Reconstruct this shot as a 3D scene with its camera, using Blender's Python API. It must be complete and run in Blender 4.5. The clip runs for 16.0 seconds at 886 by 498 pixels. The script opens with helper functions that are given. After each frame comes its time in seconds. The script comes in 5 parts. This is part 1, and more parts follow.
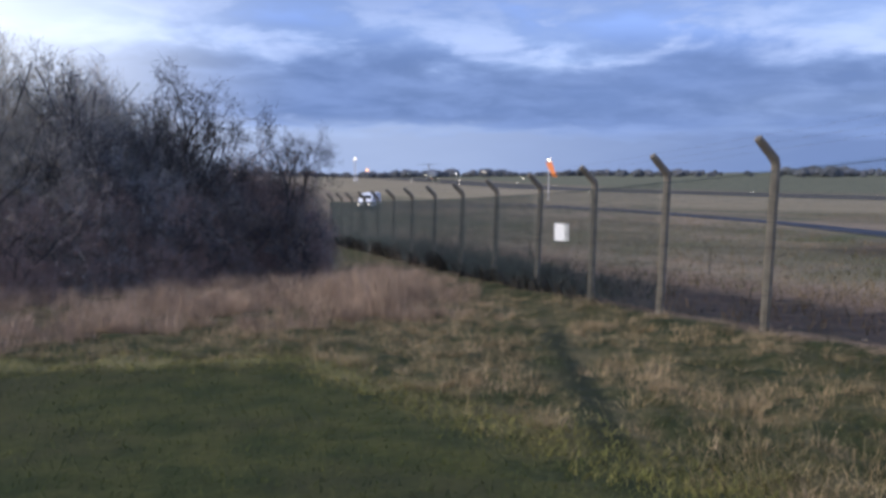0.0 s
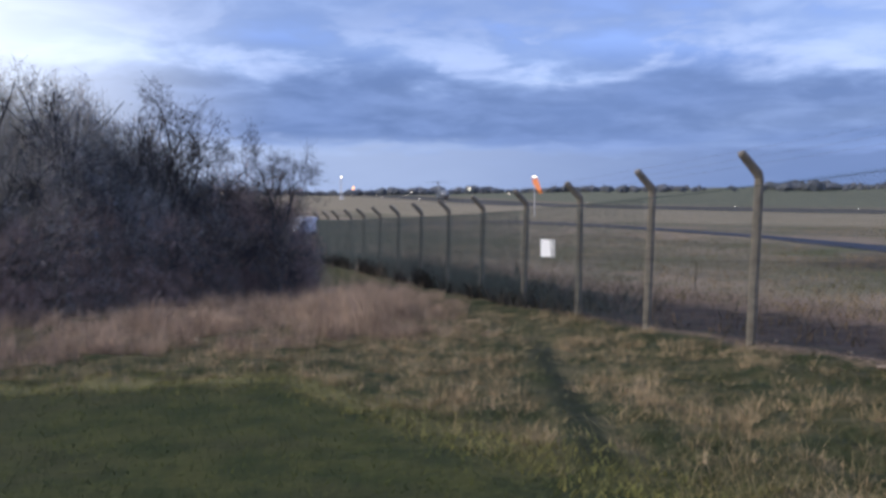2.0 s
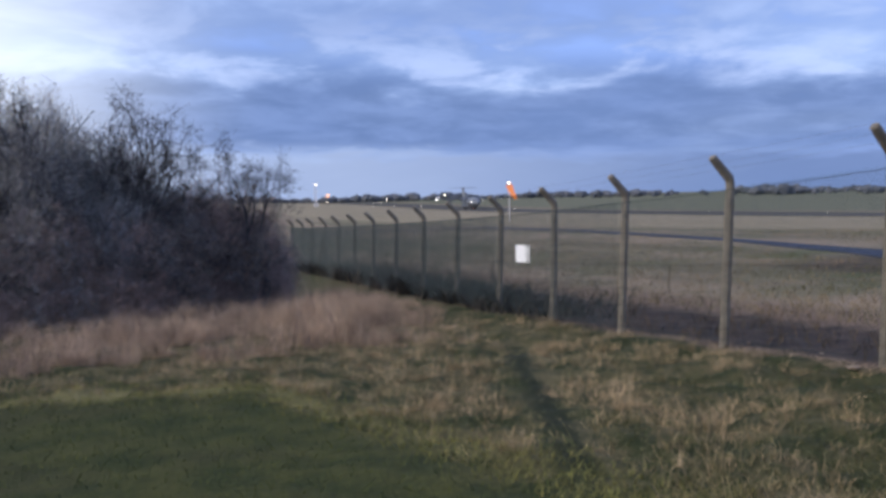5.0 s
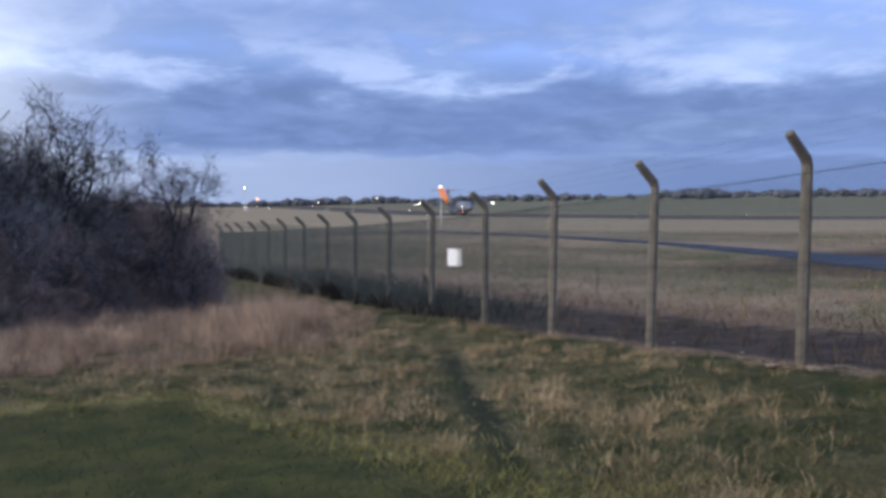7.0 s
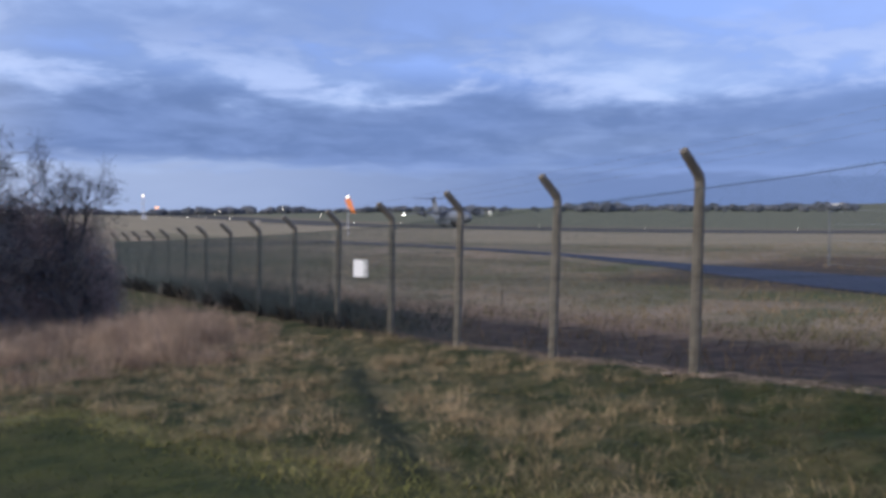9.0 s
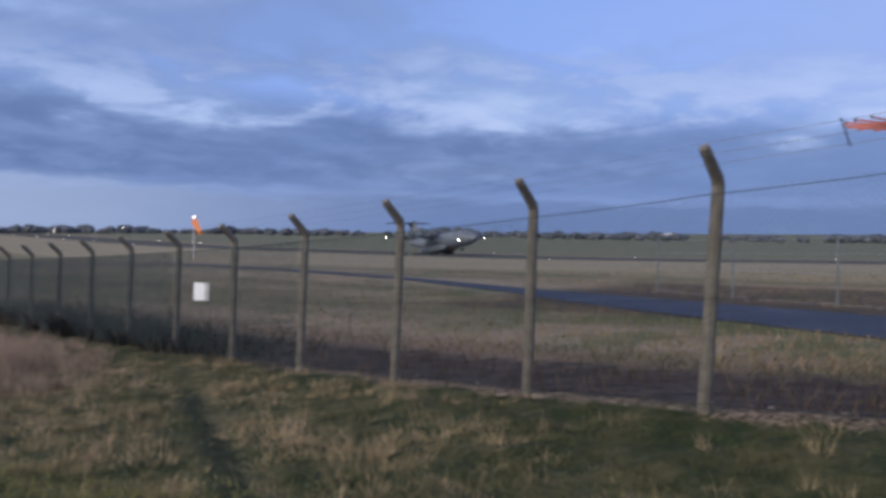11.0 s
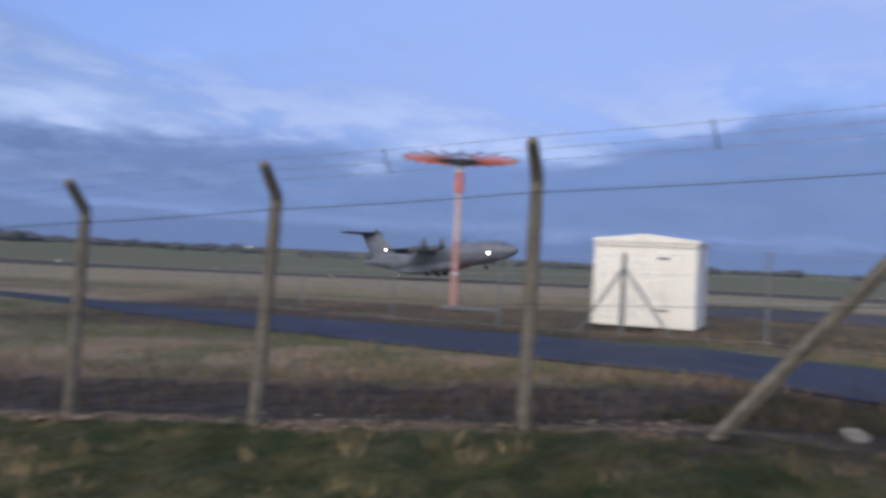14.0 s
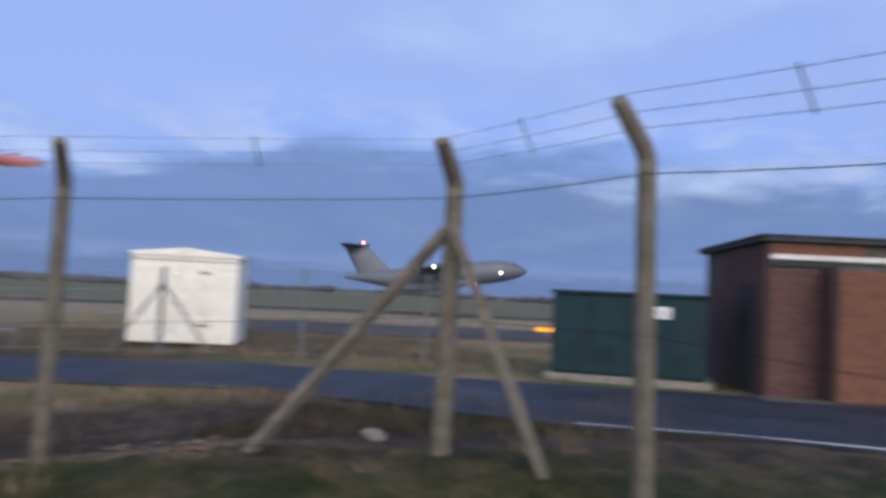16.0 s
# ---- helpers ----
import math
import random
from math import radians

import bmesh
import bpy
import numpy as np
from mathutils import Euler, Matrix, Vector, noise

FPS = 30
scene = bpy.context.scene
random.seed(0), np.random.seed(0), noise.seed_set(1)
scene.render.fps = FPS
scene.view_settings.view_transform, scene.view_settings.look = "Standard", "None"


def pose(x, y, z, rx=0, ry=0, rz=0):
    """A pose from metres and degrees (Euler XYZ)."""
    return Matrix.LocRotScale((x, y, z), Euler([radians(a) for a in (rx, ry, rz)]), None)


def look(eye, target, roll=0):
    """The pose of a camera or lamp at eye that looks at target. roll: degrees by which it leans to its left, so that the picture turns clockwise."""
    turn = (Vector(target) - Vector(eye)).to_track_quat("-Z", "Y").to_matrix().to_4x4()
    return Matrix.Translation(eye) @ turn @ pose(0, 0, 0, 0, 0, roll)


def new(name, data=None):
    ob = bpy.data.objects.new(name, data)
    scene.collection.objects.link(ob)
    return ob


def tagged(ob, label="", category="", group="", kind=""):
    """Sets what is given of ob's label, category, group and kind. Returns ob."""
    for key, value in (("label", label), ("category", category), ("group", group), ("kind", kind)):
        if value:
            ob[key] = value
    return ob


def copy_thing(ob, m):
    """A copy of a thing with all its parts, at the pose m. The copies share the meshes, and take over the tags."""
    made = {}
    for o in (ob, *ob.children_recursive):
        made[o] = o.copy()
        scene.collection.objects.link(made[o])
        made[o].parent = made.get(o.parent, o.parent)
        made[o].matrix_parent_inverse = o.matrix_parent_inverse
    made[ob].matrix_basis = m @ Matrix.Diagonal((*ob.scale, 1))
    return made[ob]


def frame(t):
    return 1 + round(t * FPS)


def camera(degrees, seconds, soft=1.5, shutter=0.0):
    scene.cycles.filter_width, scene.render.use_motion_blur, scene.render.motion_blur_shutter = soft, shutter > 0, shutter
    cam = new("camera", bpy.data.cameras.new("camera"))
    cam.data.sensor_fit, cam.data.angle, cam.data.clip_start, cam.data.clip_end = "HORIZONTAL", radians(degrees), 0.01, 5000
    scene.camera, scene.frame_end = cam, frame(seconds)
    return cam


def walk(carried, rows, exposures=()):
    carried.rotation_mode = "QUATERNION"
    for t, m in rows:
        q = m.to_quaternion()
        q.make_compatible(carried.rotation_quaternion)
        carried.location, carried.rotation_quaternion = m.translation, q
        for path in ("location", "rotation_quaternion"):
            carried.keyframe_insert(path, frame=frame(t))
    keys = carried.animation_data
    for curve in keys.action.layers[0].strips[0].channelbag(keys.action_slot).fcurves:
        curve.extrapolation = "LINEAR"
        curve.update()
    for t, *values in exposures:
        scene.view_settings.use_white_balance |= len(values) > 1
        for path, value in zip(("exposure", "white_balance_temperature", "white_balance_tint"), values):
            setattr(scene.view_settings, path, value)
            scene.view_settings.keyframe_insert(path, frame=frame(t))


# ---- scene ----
cam = camera(57.54, 16.0, soft=3.4, shutter=1.0)
PATH = [
    (0.0, pose(-0.007, 0.003, 1.648, 85.00, 0.00, -0.00)),
    (0.5, pose(-0.010, 0.025, 1.642, 85.36, 0.01, 0.10)),
    (1.0, pose(0.001, 0.030, 1.644, 85.68, 0.15, 0.31)),
    (1.5, pose(-0.002, 0.008, 1.641, 86.16, 0.26, -0.27)),
    (2.0, pose(0.000, 0.027, 1.640, 86.22, 0.48, -0.98)),
    (2.5, pose(-0.006, 0.059, 1.638, 85.94, 0.20, -0.79)),
    (3.0, pose(-0.001, 0.046, 1.640, 85.62, 0.33, -0.59)),
    (3.5, pose(0.001, 0.069, 1.637, 85.82, 0.68, -0.81)),
    (5.8, pose(0.007, 0.008, 1.645, 87.05, 0.94, -4.78)),
    (6.0, pose(0.010, 0.014, 1.645, 87.11, 0.97, -5.42)),
    (6.5, pose(-0.001, 0.005, 1.645, 86.70, 1.08, -6.74)),
    (7.0, pose(0.014, 0.027, 1.645, 86.84, 0.97, -7.57)),
    (7.5, pose(0.005, 0.014, 1.647, 87.18, 0.73, -9.01)),
    (8.0, pose(0.005, 0.019, 1.645, 87.41, 0.60, -10.73)),
    (8.5, pose(0.016, 0.024, 1.642, 87.42, 0.65, -12.47)),
    (8.7, pose(0.022, 0.038, 1.644, 87.44, 0.56, -13.03)),
    (10.8, pose(0.124, -0.060, 1.661, 89.10, -0.61, -23.77)),
    (11.0, pose(0.153, -0.100, 1.655, 89.27, -0.63, -24.52)),
    (11.5, pose(0.182, -0.131, 1.654, 89.76, -0.91, -27.54)),
    (12.0, pose(0.229, -0.146, 1.656, 90.52, -1.13, -31.76)),
    (12.5, pose(0.278, -0.156, 1.649, 90.58, -1.79, -37.59)),
    (13.0, pose(0.316, -0.172, 1.650, 90.84, -2.39, -42.64)),
    (13.5, pose(0.357, -0.217, 1.653, 90.92, -2.39, -48.02)),
    (14.0, pose(0.385, -0.244, 1.667, 91.03, -2.84, -53.58)),
    (14.5, pose(0.431, -0.246, 1.672, 91.85, -2.78, -62.59)),
    (15.0, pose(0.395, -0.234, 1.683, 92.49, -2.27, -68.96)),
    (15.5, pose(0.427, -0.241, 1.673, 93.24, -2.53, -75.89)),
    (16.0, pose(0.463, -0.244, 1.665, 93.67, -2.79, -85.30)),
]
# the phone opens up a little while the dark hedge fills the picture
walk(cam, PATH, [(0.0, 0.24), (7.5, 0.23), (9.5, 0.07), (11.0, -0.05), (13.0, -0.02), (16.0, 0.0)])

# ---- light ----
world = bpy.data.worlds.new("dusk_sky")
scene.world = world
world.use_nodes = True


def wire_up(tree):
    """Short helpers to add and join nodes in a tree."""
    nodes, links = tree.nodes, tree.links

    def add(kind, sockets=None, operation="", blend_type="", smooth=False):
        node = nodes.new(kind)
        if operation:
            node.operation = operation
        if blend_type:
            node.data_type, node.blend_type = "RGBA", blend_type
        if smooth:
            node.interpolation_type = "SMOOTHSTEP"
        for key, value in (sockets or {}).items():
            if isinstance(value, bpy.types.NodeSocket):
                links.new(value, node.inputs[key])
            else:
                node.inputs[key].default_value = value
        return node

    def calc(op, a, b=0.0, c=0.0, clamp=False):
        node = add("ShaderNodeMath", {0: a, 1: b, 2: c}, operation=op)
        node.use_clamp = clamp
        return node.outputs[0]

    def blend(fac, a, b, mode="MIX"):
        node = add("ShaderNodeMix", {0: fac, 6: a, 7: b}, blend_type=mode)
        return node.outputs[2]

    def ramp(fac, stops, ease="LINEAR"):
        node = add("ShaderNodeValToRGB", {0: fac})
        node.color_ramp.interpolation = ease
        while len(node.color_ramp.elements) < len(stops):
            node.color_ramp.elements.new(0.5)
        for e, (at, col) in zip(node.color_ramp.elements, stops):
            e.position = at
            e.color = (*col, 1) if len(col) == 3 else col
        return node.outputs[0]

    def soft(value, a, b):
        return add("ShaderNodeMapRange", {0: value, 1: a, 2: b, 3: 0.0, 4: 1.0}, smooth=True).outputs[0]

    return add, calc, blend, ramp, soft


def build_sky():
    tree = world.node_tree
    tree.nodes.clear()
    add, calc, blend, ramp, soft = wire_up(tree)
    way = add("ShaderNodeTexCoord").outputs["Generated"]
    xyz = add("ShaderNodeSeparateXYZ", {0: way})
    x, y, z = xyz.outputs
    up = calc("MAXIMUM", z, 0.0)
    # clouds lie on a flat sheet overhead
    lift = calc("ADD", up, 0.16)
    sheet = add("ShaderNodeCombineXYZ", {0: calc("DIVIDE", x, lift), 1: calc("DIVIDE", y, lift), 2: 0.0}).outputs[0]
    big = add("ShaderNodeTexNoise", {"Vector": sheet, "Scale": 0.85, "Detail": 5.0, "Roughness": 0.52, "Distortion": 0.25}).outputs[0]
    fine = add("ShaderNodeTexNoise", {"Vector": sheet, "Scale": 2.6, "Detail": 6.0, "Roughness": 0.6, "Distortion": 0.3}).outputs[0]
    puffs = calc("ADD", calc("MULTIPLY", big, 0.74), calc("MULTIPLY", fine, 0.26))
    # open sky between the clouds
    dome = add("ShaderNodeTexSky")
    dome.sky_type, dome.sun_disc, dome.sun_elevation, dome.sun_rotation = "NISHITA", False, radians(34), radians(-111)
    sky = dome.outputs[0]
    clear = blend(0.8, blend(1.0, sky, (0.10, 0.10, 0.10, 1), "MULTIPLY"), (0.295, 0.46, 1.02, 1))
    # cloud colour: slate undersides, paler tops
    body = ramp(puffs, [(0.34, (0.17, 0.262, 0.52)), (0.46, (0.235, 0.348, 0.66)), (0.55, (0.34, 0.475, 0.83)), (0.68, (0.55, 0.70, 1.0))])
    cover = soft(calc("ADD", puffs, calc("MULTIPLY", x, -0.10)), 0.36, 0.50)
    col = blend(cover, clear, body)
    # the long bank of stratus over the horizon, its lit rim, and the pale gap under it
    edge = calc("MULTIPLY", calc("SUBTRACT", big, 0.5), 0.16)
    wob = calc("ADD", calc("ADD", z, calc("MULTIPLY", calc("SUBTRACT", fine, 0.5), 0.045)), calc("MULTIPLY", x, 0.02))
    high = calc("ADD", wob, edge)
    # the bank stands higher to the east
    east = soft(x, 0.45, 0.85)
    high = calc("SUBTRACT", high, calc("MULTIPLY", soft(x, 0.84, 1.0), 0.045))
    bank = calc("MULTIPLY", soft(wob, 0.052, 0.072), calc("SUBTRACT", 1.0, soft(high, 0.125, 0.175)))
    rim = calc("MULTIPLY", calc("MULTIPLY", soft(high, 0.135, 0.165), calc("SUBTRACT", 1.0, soft(high, 0.17, 0.26))), soft(fine, 0.45, 0.62))
    gap = calc("SUBTRACT", 1.0, soft(wob, 0.048, 0.074))
    slate = blend(soft(fine, 0.35, 0.65), (0.122, 0.195, 0.405, 1), (0.17, 0.258, 0.52, 1))
    slate = blend(calc("MULTIPLY", east, 0.7), slate, (0.172, 0.265, 0.53, 1))
    col = blend(calc("MULTIPLY", bank, 0.85), col, slate)
    veil = calc("MULTIPLY", calc("MULTIPLY", east, soft(high, 0.13, 0.22)), 0.6)
    col = blend(veil, col, (0.375, 0.50, 0.93, 1))
    col = blend(calc("MULTIPLY", rim, 0.5), col, (0.52, 0.63, 0.95, 1))
    pale = blend(soft(x, -0.12, 0.45), (0.34, 0.425, 0.65, 1), (0.150, 0.225, 0.445, 1))
    col = blend(calc("MULTIPLY", gap, 0.92), col, pale)
    mass = calc("MULTIPLY", calc("MULTIPLY", soft(high, 0.16, 0.22), calc("SUBTRACT", 1.0, soft(x, 0.22, 0.5))), calc("SUBTRACT", 1.0, soft(puffs, 0.48, 0.62)))
    col = blend(calc("MULTIPLY", mass, 0.5), col, (0.20, 0.295, 0.58, 1))
    # towards the set sun the cloud is brighter and less blue
    to_sun = calc("ADD", calc("MULTIPLY", x, -0.97), calc("MULTIPLY", y, 0.20))
    west = calc("MULTIPLY", soft(to_sun, 0.34, 0.95), calc("SUBTRACT", 1.0, soft(z, 0.35, 0.9)))
    col = blend(calc("MULTIPLY", west, 0.85), col, (1.55, 1.6, 1.65, 1))
    below = soft(calc("MULTIPLY", z, -1.0), 0.0, 0.03)
    col = blend(below, col, (0.05, 0.05, 0.05, 1))
    bg = add("ShaderNodeBackground", {"Color": col, "Strength": 1.0})
    add("ShaderNodeOutputWorld", {"Surface": bg.outputs[0]})


build_sky()
sun = new("sun", bpy.data.lights.new("sun", "SUN"))
sun.data.energy, sun.data.angle, sun.data.color = 2.5, radians(50), (1.0, 0.93, 0.86)
sun.matrix_world = look((-28, -11, 20), (0, 0, 0))

# ---- lie of the land ----
RUN_U = (0.297, -0.955)      # the way the aircraft goes
RUN_P = (0.955, 0.297)       # square to it, away from the lawn
FENCE_N = (0.952, 0.305)     # square to the perimeter fence
FENCE_C = 8.68


def step(a, b, x):
    k = np.clip((x - a) / (b - a), 0, 1)
    return k * k * (3 - 2 * k)


def land(x, y):
    """Height of the ground."""
    x, y = np.asarray(x, float), np.asarray(y, float)
    p, q = RUN_P[0] * x + RUN_P[1] * y, -RUN_P[1] * x + RUN_P[0] * y
    w = FENCE_N[0] * x + FENCE_N[1] * y - FENCE_C
    z = -2.75 * (1 - np.exp(-np.maximum(q, 0) / 28)) * np.exp(-np.maximum(0, p - 12) / 22)
    z = z - 4.2 * step(25, 190, p) * (0.45 + 0.55 * step(-20, 200, q)) - 1.6 * step(25, 160, q) * (1 - step(25, 190, p))
    z = z + 0.010 * np.maximum(0, p - 225) + 0.0165 * np.clip(q - 420, 0, 380) + 0.002 * np.maximum(0, q - 800)
    z = z + 0.13 * np.exp(-(w / 1.5) ** 2) + 0.10 * np.exp(-((x - 7.5) ** 2 + (y + 0.5) ** 2) / 7)
    z = z + 0.14 * np.exp(-((x - 6.9) ** 2 + (y + 0.8) ** 2) / 1.6)
    return z


def ground_z(x, y):
    return float(land(x, y))


def lawn_side(x, y):
    """Positive on the mown lawn."""
    return 10.8 - y - 0.80 * ((x + 2) + np.abs(x + 2))


def lumps(x, y):
    """Tussocky relief of the rough ground, gentle on the lawn and beyond the fence."""
    x, y = np.asarray(x, float), np.asarray(y, float)
    r = np.hypot(x, y)
    w = FENCE_N[0] * x + FENCE_N[1] * y - FENCE_C
    amp = 0.15 * (1 - 0.82 * step(-0.6, 0.9, lawn_side(x, y))) * (1 - 0.7 * step(-0.6, 0.4, w)) * (1 - step(4.0, 5.6, w)) * step(2, 5, r) * (1 - step(30, 60, r))
    n = np.array([0.6 * noise.noise((a * 1.15, b * 1.15, 0.3)) + 0.5 * noise.noise((a * 2.9, b * 2.9, 1.3)) if k > 0.002 else 0.0 for a, b, k in zip(x.ravel(), y.ravel(), amp.ravel())])
    return amp * n.reshape(x.shape)


# ---- materials ----
def surface(name, c1, c2, rough=0.8, scale=3.0, grain=40.0, metal=0.0, bump=0.25, vary=0.0, stain=None, island=0.0, gloss=0.4):
    """A two-scale procedural surface in object metres. vary: spread from object to object; island: from piece to piece."""
    m = bpy.data.materials.new(name)
    m.use_nodes = True
    tree = m.node_tree
    tree.nodes.clear()
    add, calc, blend, ramp, soft = wire_up(tree)
    at = add("ShaderNodeTexCoord").outputs["Object"]
    n1 = add("ShaderNodeTexNoise", {"Vector": at, "Scale": scale, "Detail": 4.0, "Roughness": 0.6}).outputs[0]
    n2 = add("ShaderNodeTexNoise", {"Vector": at, "Scale": grain, "Detail": 3.0, "Roughness": 0.65}).outputs[0]
    col = blend(soft(n1, 0.3, 0.7), (*c1, 1), (*c2, 1))
    col = blend(1.0, col, ramp(n2, [(0.25, (0.72, 0.72, 0.72)), (0.75, (1.2, 1.2, 1.2))]), "MULTIPLY")
    if stain:
        n3 = add("ShaderNodeTexNoise", {"Vector": at, "Scale": scale * 0.6, "Detail": 6.0, "Roughness": 0.75, "Distortion": 0.8}).outputs[0]
        col = blend(calc("MULTIPLY", soft(n3, 0.52, 0.68), 0.7), col, (*stain, 1))
    if vary:
        r = add("ShaderNodeObjectInfo").outputs["Random"]
        col = blend(1.0, col, ramp(r, [(0.0, (1 - vary,) * 3), (1.0, (1 + vary,) * 3)]), "MULTIPLY")
    if island:
        r = add("ShaderNodeNewGeometry").outputs["Random Per Island"]
        col = blend(1.0, col, ramp(r, [(0.0, (1 - island, 1 - island * 0.9, 1 - island)), (1.0, (1 + island, 1 + island * 0.8, 1 + island * 0.5))]), "MULTIPLY")
    bs = add("ShaderNodeBsdfPrincipled", {"Base Color": col, "Metallic": metal, "Specular IOR Level": gloss})
    tree.links.new(calc("ADD", rough - 0.08, calc("MULTIPLY", n1, 0.16)), bs.inputs["Roughness"])
    if bump:
        b = add("ShaderNodeBump", {"Strength": bump, "Distance": 0.02, "Height": n2})
        tree.links.new(b.outputs[0], bs.inputs["Normal"])
    add("ShaderNodeOutputMaterial", {"Surface": bs.outputs[0]})
    return m


def glow(name, col, power):
    m = bpy.data.materials.new(name)
    m.use_nodes = True
    m.node_tree.nodes.clear()
    add = wire_up(m.node_tree)[0]
    e = add("ShaderNodeEmission", {"Color": (*col, 1), "Strength": power})
    add("ShaderNodeOutputMaterial", {"Surface": e.outputs[0]})
    return m


def ground_surface():
    m = bpy.data.materials.new("grassland")
    m.use_nodes = True
    tree = m.node_tree
    tree.nodes.clear()
    add, calc, blend, ramp, soft = wire_up(tree)
    at = add("ShaderNodeNewGeometry").outputs["Position"]
    xyz = add("ShaderNodeSeparateXYZ", {0: at})
    x, y = xyz.outputs[0], xyz.outputs[1]
    coarse = add("ShaderNodeTexNoise", {"Vector": at, "Scale": 0.35, "Detail": 5.0, "Roughness": 0.6}).outputs[0]
    mid = add("ShaderNodeTexNoise", {"Vector": at, "Scale": 1.7, "Detail": 5.0, "Roughness": 0.65}).outputs[0]
    fine = add("ShaderNodeTexNoise", {"Vector": at, "Scale": 14.0, "Detail": 4.0, "Roughness": 0.7}).outputs[0]
    wob = calc("MULTIPLY", calc("SUBTRACT", mid, 0.5), 2.2)
    p = calc("ADD", calc("MULTIPLY", x, RUN_P[0]), calc("MULTIPLY", y, RUN_P[1]))
    q = calc("ADD", calc("MULTIPLY", x, -RUN_P[1]), calc("MULTIPLY", y, RUN_P[0]))
    w = calc("SUBTRACT", calc("ADD", calc("MULTIPLY", x, FENCE_N[0]), calc("MULTIPLY", y, FENCE_N[1])), FENCE_C)
    # long strips of the mown airfield run with the runway
    lane = add("ShaderNodeCombineXYZ", {0: calc("MULTIPLY", p, 0.11), 1: calc("MULTIPLY", q, 0.008), 2: 0.0}).outputs[0]
    strip = add("ShaderNodeTexNoise", {"Vector": lane, "Scale": 1.0, "Detail": 5.0, "Roughness": 0.6}).outputs[0]
    field = blend(soft(strip, 0.40, 0.58), (0.124, 0.106, 0.066, 1), (0.250, 0.188, 0.132, 1))
    field = blend(calc("MULTIPLY", soft(coarse, 0.45, 0.65), 0.6), field, (0.105, 0.108, 0.054, 1))
    straw = calc("MULTIPLY", soft(calc("ADD", p, wob), 38, 48), calc("SUBTRACT", 1.0, soft(p, 160, 172)))
    field = blend(calc("MULTIPLY", straw, 0.8), field, blend(strip, (0.235, 0.19, 0.12, 1), (0.28, 0.225, 0.145, 1)))
    hill = soft(p, 222, 260)
    field = blend(hill, field, blend(strip, (0.115, 0.116, 0.072, 1), (0.145, 0.135, 0.085, 1)))
    soil = blend(soft(mid, 0.35, 0.65), (0.031, 0.022, 0.018, 1), (0.072, 0.049, 0.039, 1))
    soil = blend(calc("MULTIPLY", soft(fine, 0.62, 0.72), 0.5), soil, (0.12, 0.095, 0.075, 1))
    edge = calc("ADD", w, wob)
    in_soil = calc("SUBTRACT", 1.0, soft(edge, 3.7, 4.9))
    # russet weeds at the far edge of the soil, greener grass towards the road
    russet = calc("MULTIPLY", soft(edge, 3.6, 4.6), calc("SUBTRACT", 1.0, soft(edge, 5.4, 7.2)))
    field = blend(calc("MULTIPLY", russet, 0.55), field, (0.135, 0.078, 0.052, 1))
    to_road = calc("ADD", calc("SUBTRACT", p, calc("ADD", 14.2, calc("MULTIPLY", q, 0.50))), wob)
    verge = calc("MULTIPLY", calc("MULTIPLY", soft(to_road, -5.5, -2.0), calc("SUBTRACT", 1.0, soft(p, 24, 30))), soft(coarse, 0.42, 0.56))
    field = blend(calc("MULTIPLY", verge, 0.75), field, (0.058, 0.076, 0.026, 1))
    # bare ground round the aerial and the cabin
    yard = calc("MULTIPLY", calc("MULTIPLY", soft(calc("ADD", p, wob), 21.0, 22.5), calc("SUBTRACT", 1.0, soft(calc("ADD", p, wob), 36.0, 38.0))), calc("MULTIPLY", soft(q, -9.0, -6.0), calc("SUBTRACT", 1.0, soft(calc("ADD", q, wob), 22.0, 27.0))))
    col = blend(calc("MAXIMUM", in_soil, calc("MULTIPLY", yard, 0.85)), field, soil)
    rough = blend(soft(mid, 0.40, 0.66), (0.026, 0.032, 0.011, 1), (0.105, 0.086, 0.042, 1))
    rough = blend(calc("MULTIPLY", soft(fine, 0.55, 0.72), 0.4), rough, (0.18, 0.14, 0.08, 1))
    col = blend(soft(calc("ADD", w, calc("MULTIPLY", wob, 0.35)), -0.5, 0.15), rough, col)
    lush = calc("MULTIPLY", soft(calc("ADD", x, wob), 2.4, 5.4), calc("SUBTRACT", 1.0, soft(w, -0.6, 0.1)))
    col = blend(calc("MULTIPLY", lush, 0.8), col, blend(soft(mid, 0.35, 0.65), (0.019, 0.029, 0.009, 1), (0.064, 0.056, 0.024, 1)))
    bare = calc("MULTIPLY", soft(calc("ADD", w, wob), -2.3, -0.4), calc("SUBTRACT", 1.0, soft(y, 1.5, 4.5)))
    bare = calc("MULTIPLY", bare, calc("SUBTRACT", 1.0, soft(calc("ADD", w, wob), 4.0, 6.5)))
    col = blend(calc("MULTIPLY", bare, 0.8), col, soil)
    # rough dark grass between the corner of the fence and the road
    corner = calc("MULTIPLY", soft(calc("ADD", w, wob), 0.7, 1.9), calc("SUBTRACT", 1.0, soft(y, 0.5, 3.5)))
    corner = calc("MULTIPLY", corner, calc("SUBTRACT", 1.0, soft(x, 12.5, 14.0)))
    col = blend(calc("MULTIPLY", corner, 0.85), col, blend(soft(mid, 0.35, 0.65), (0.014, 0.017, 0.009, 1), (0.036, 0.030, 0.017, 1)))
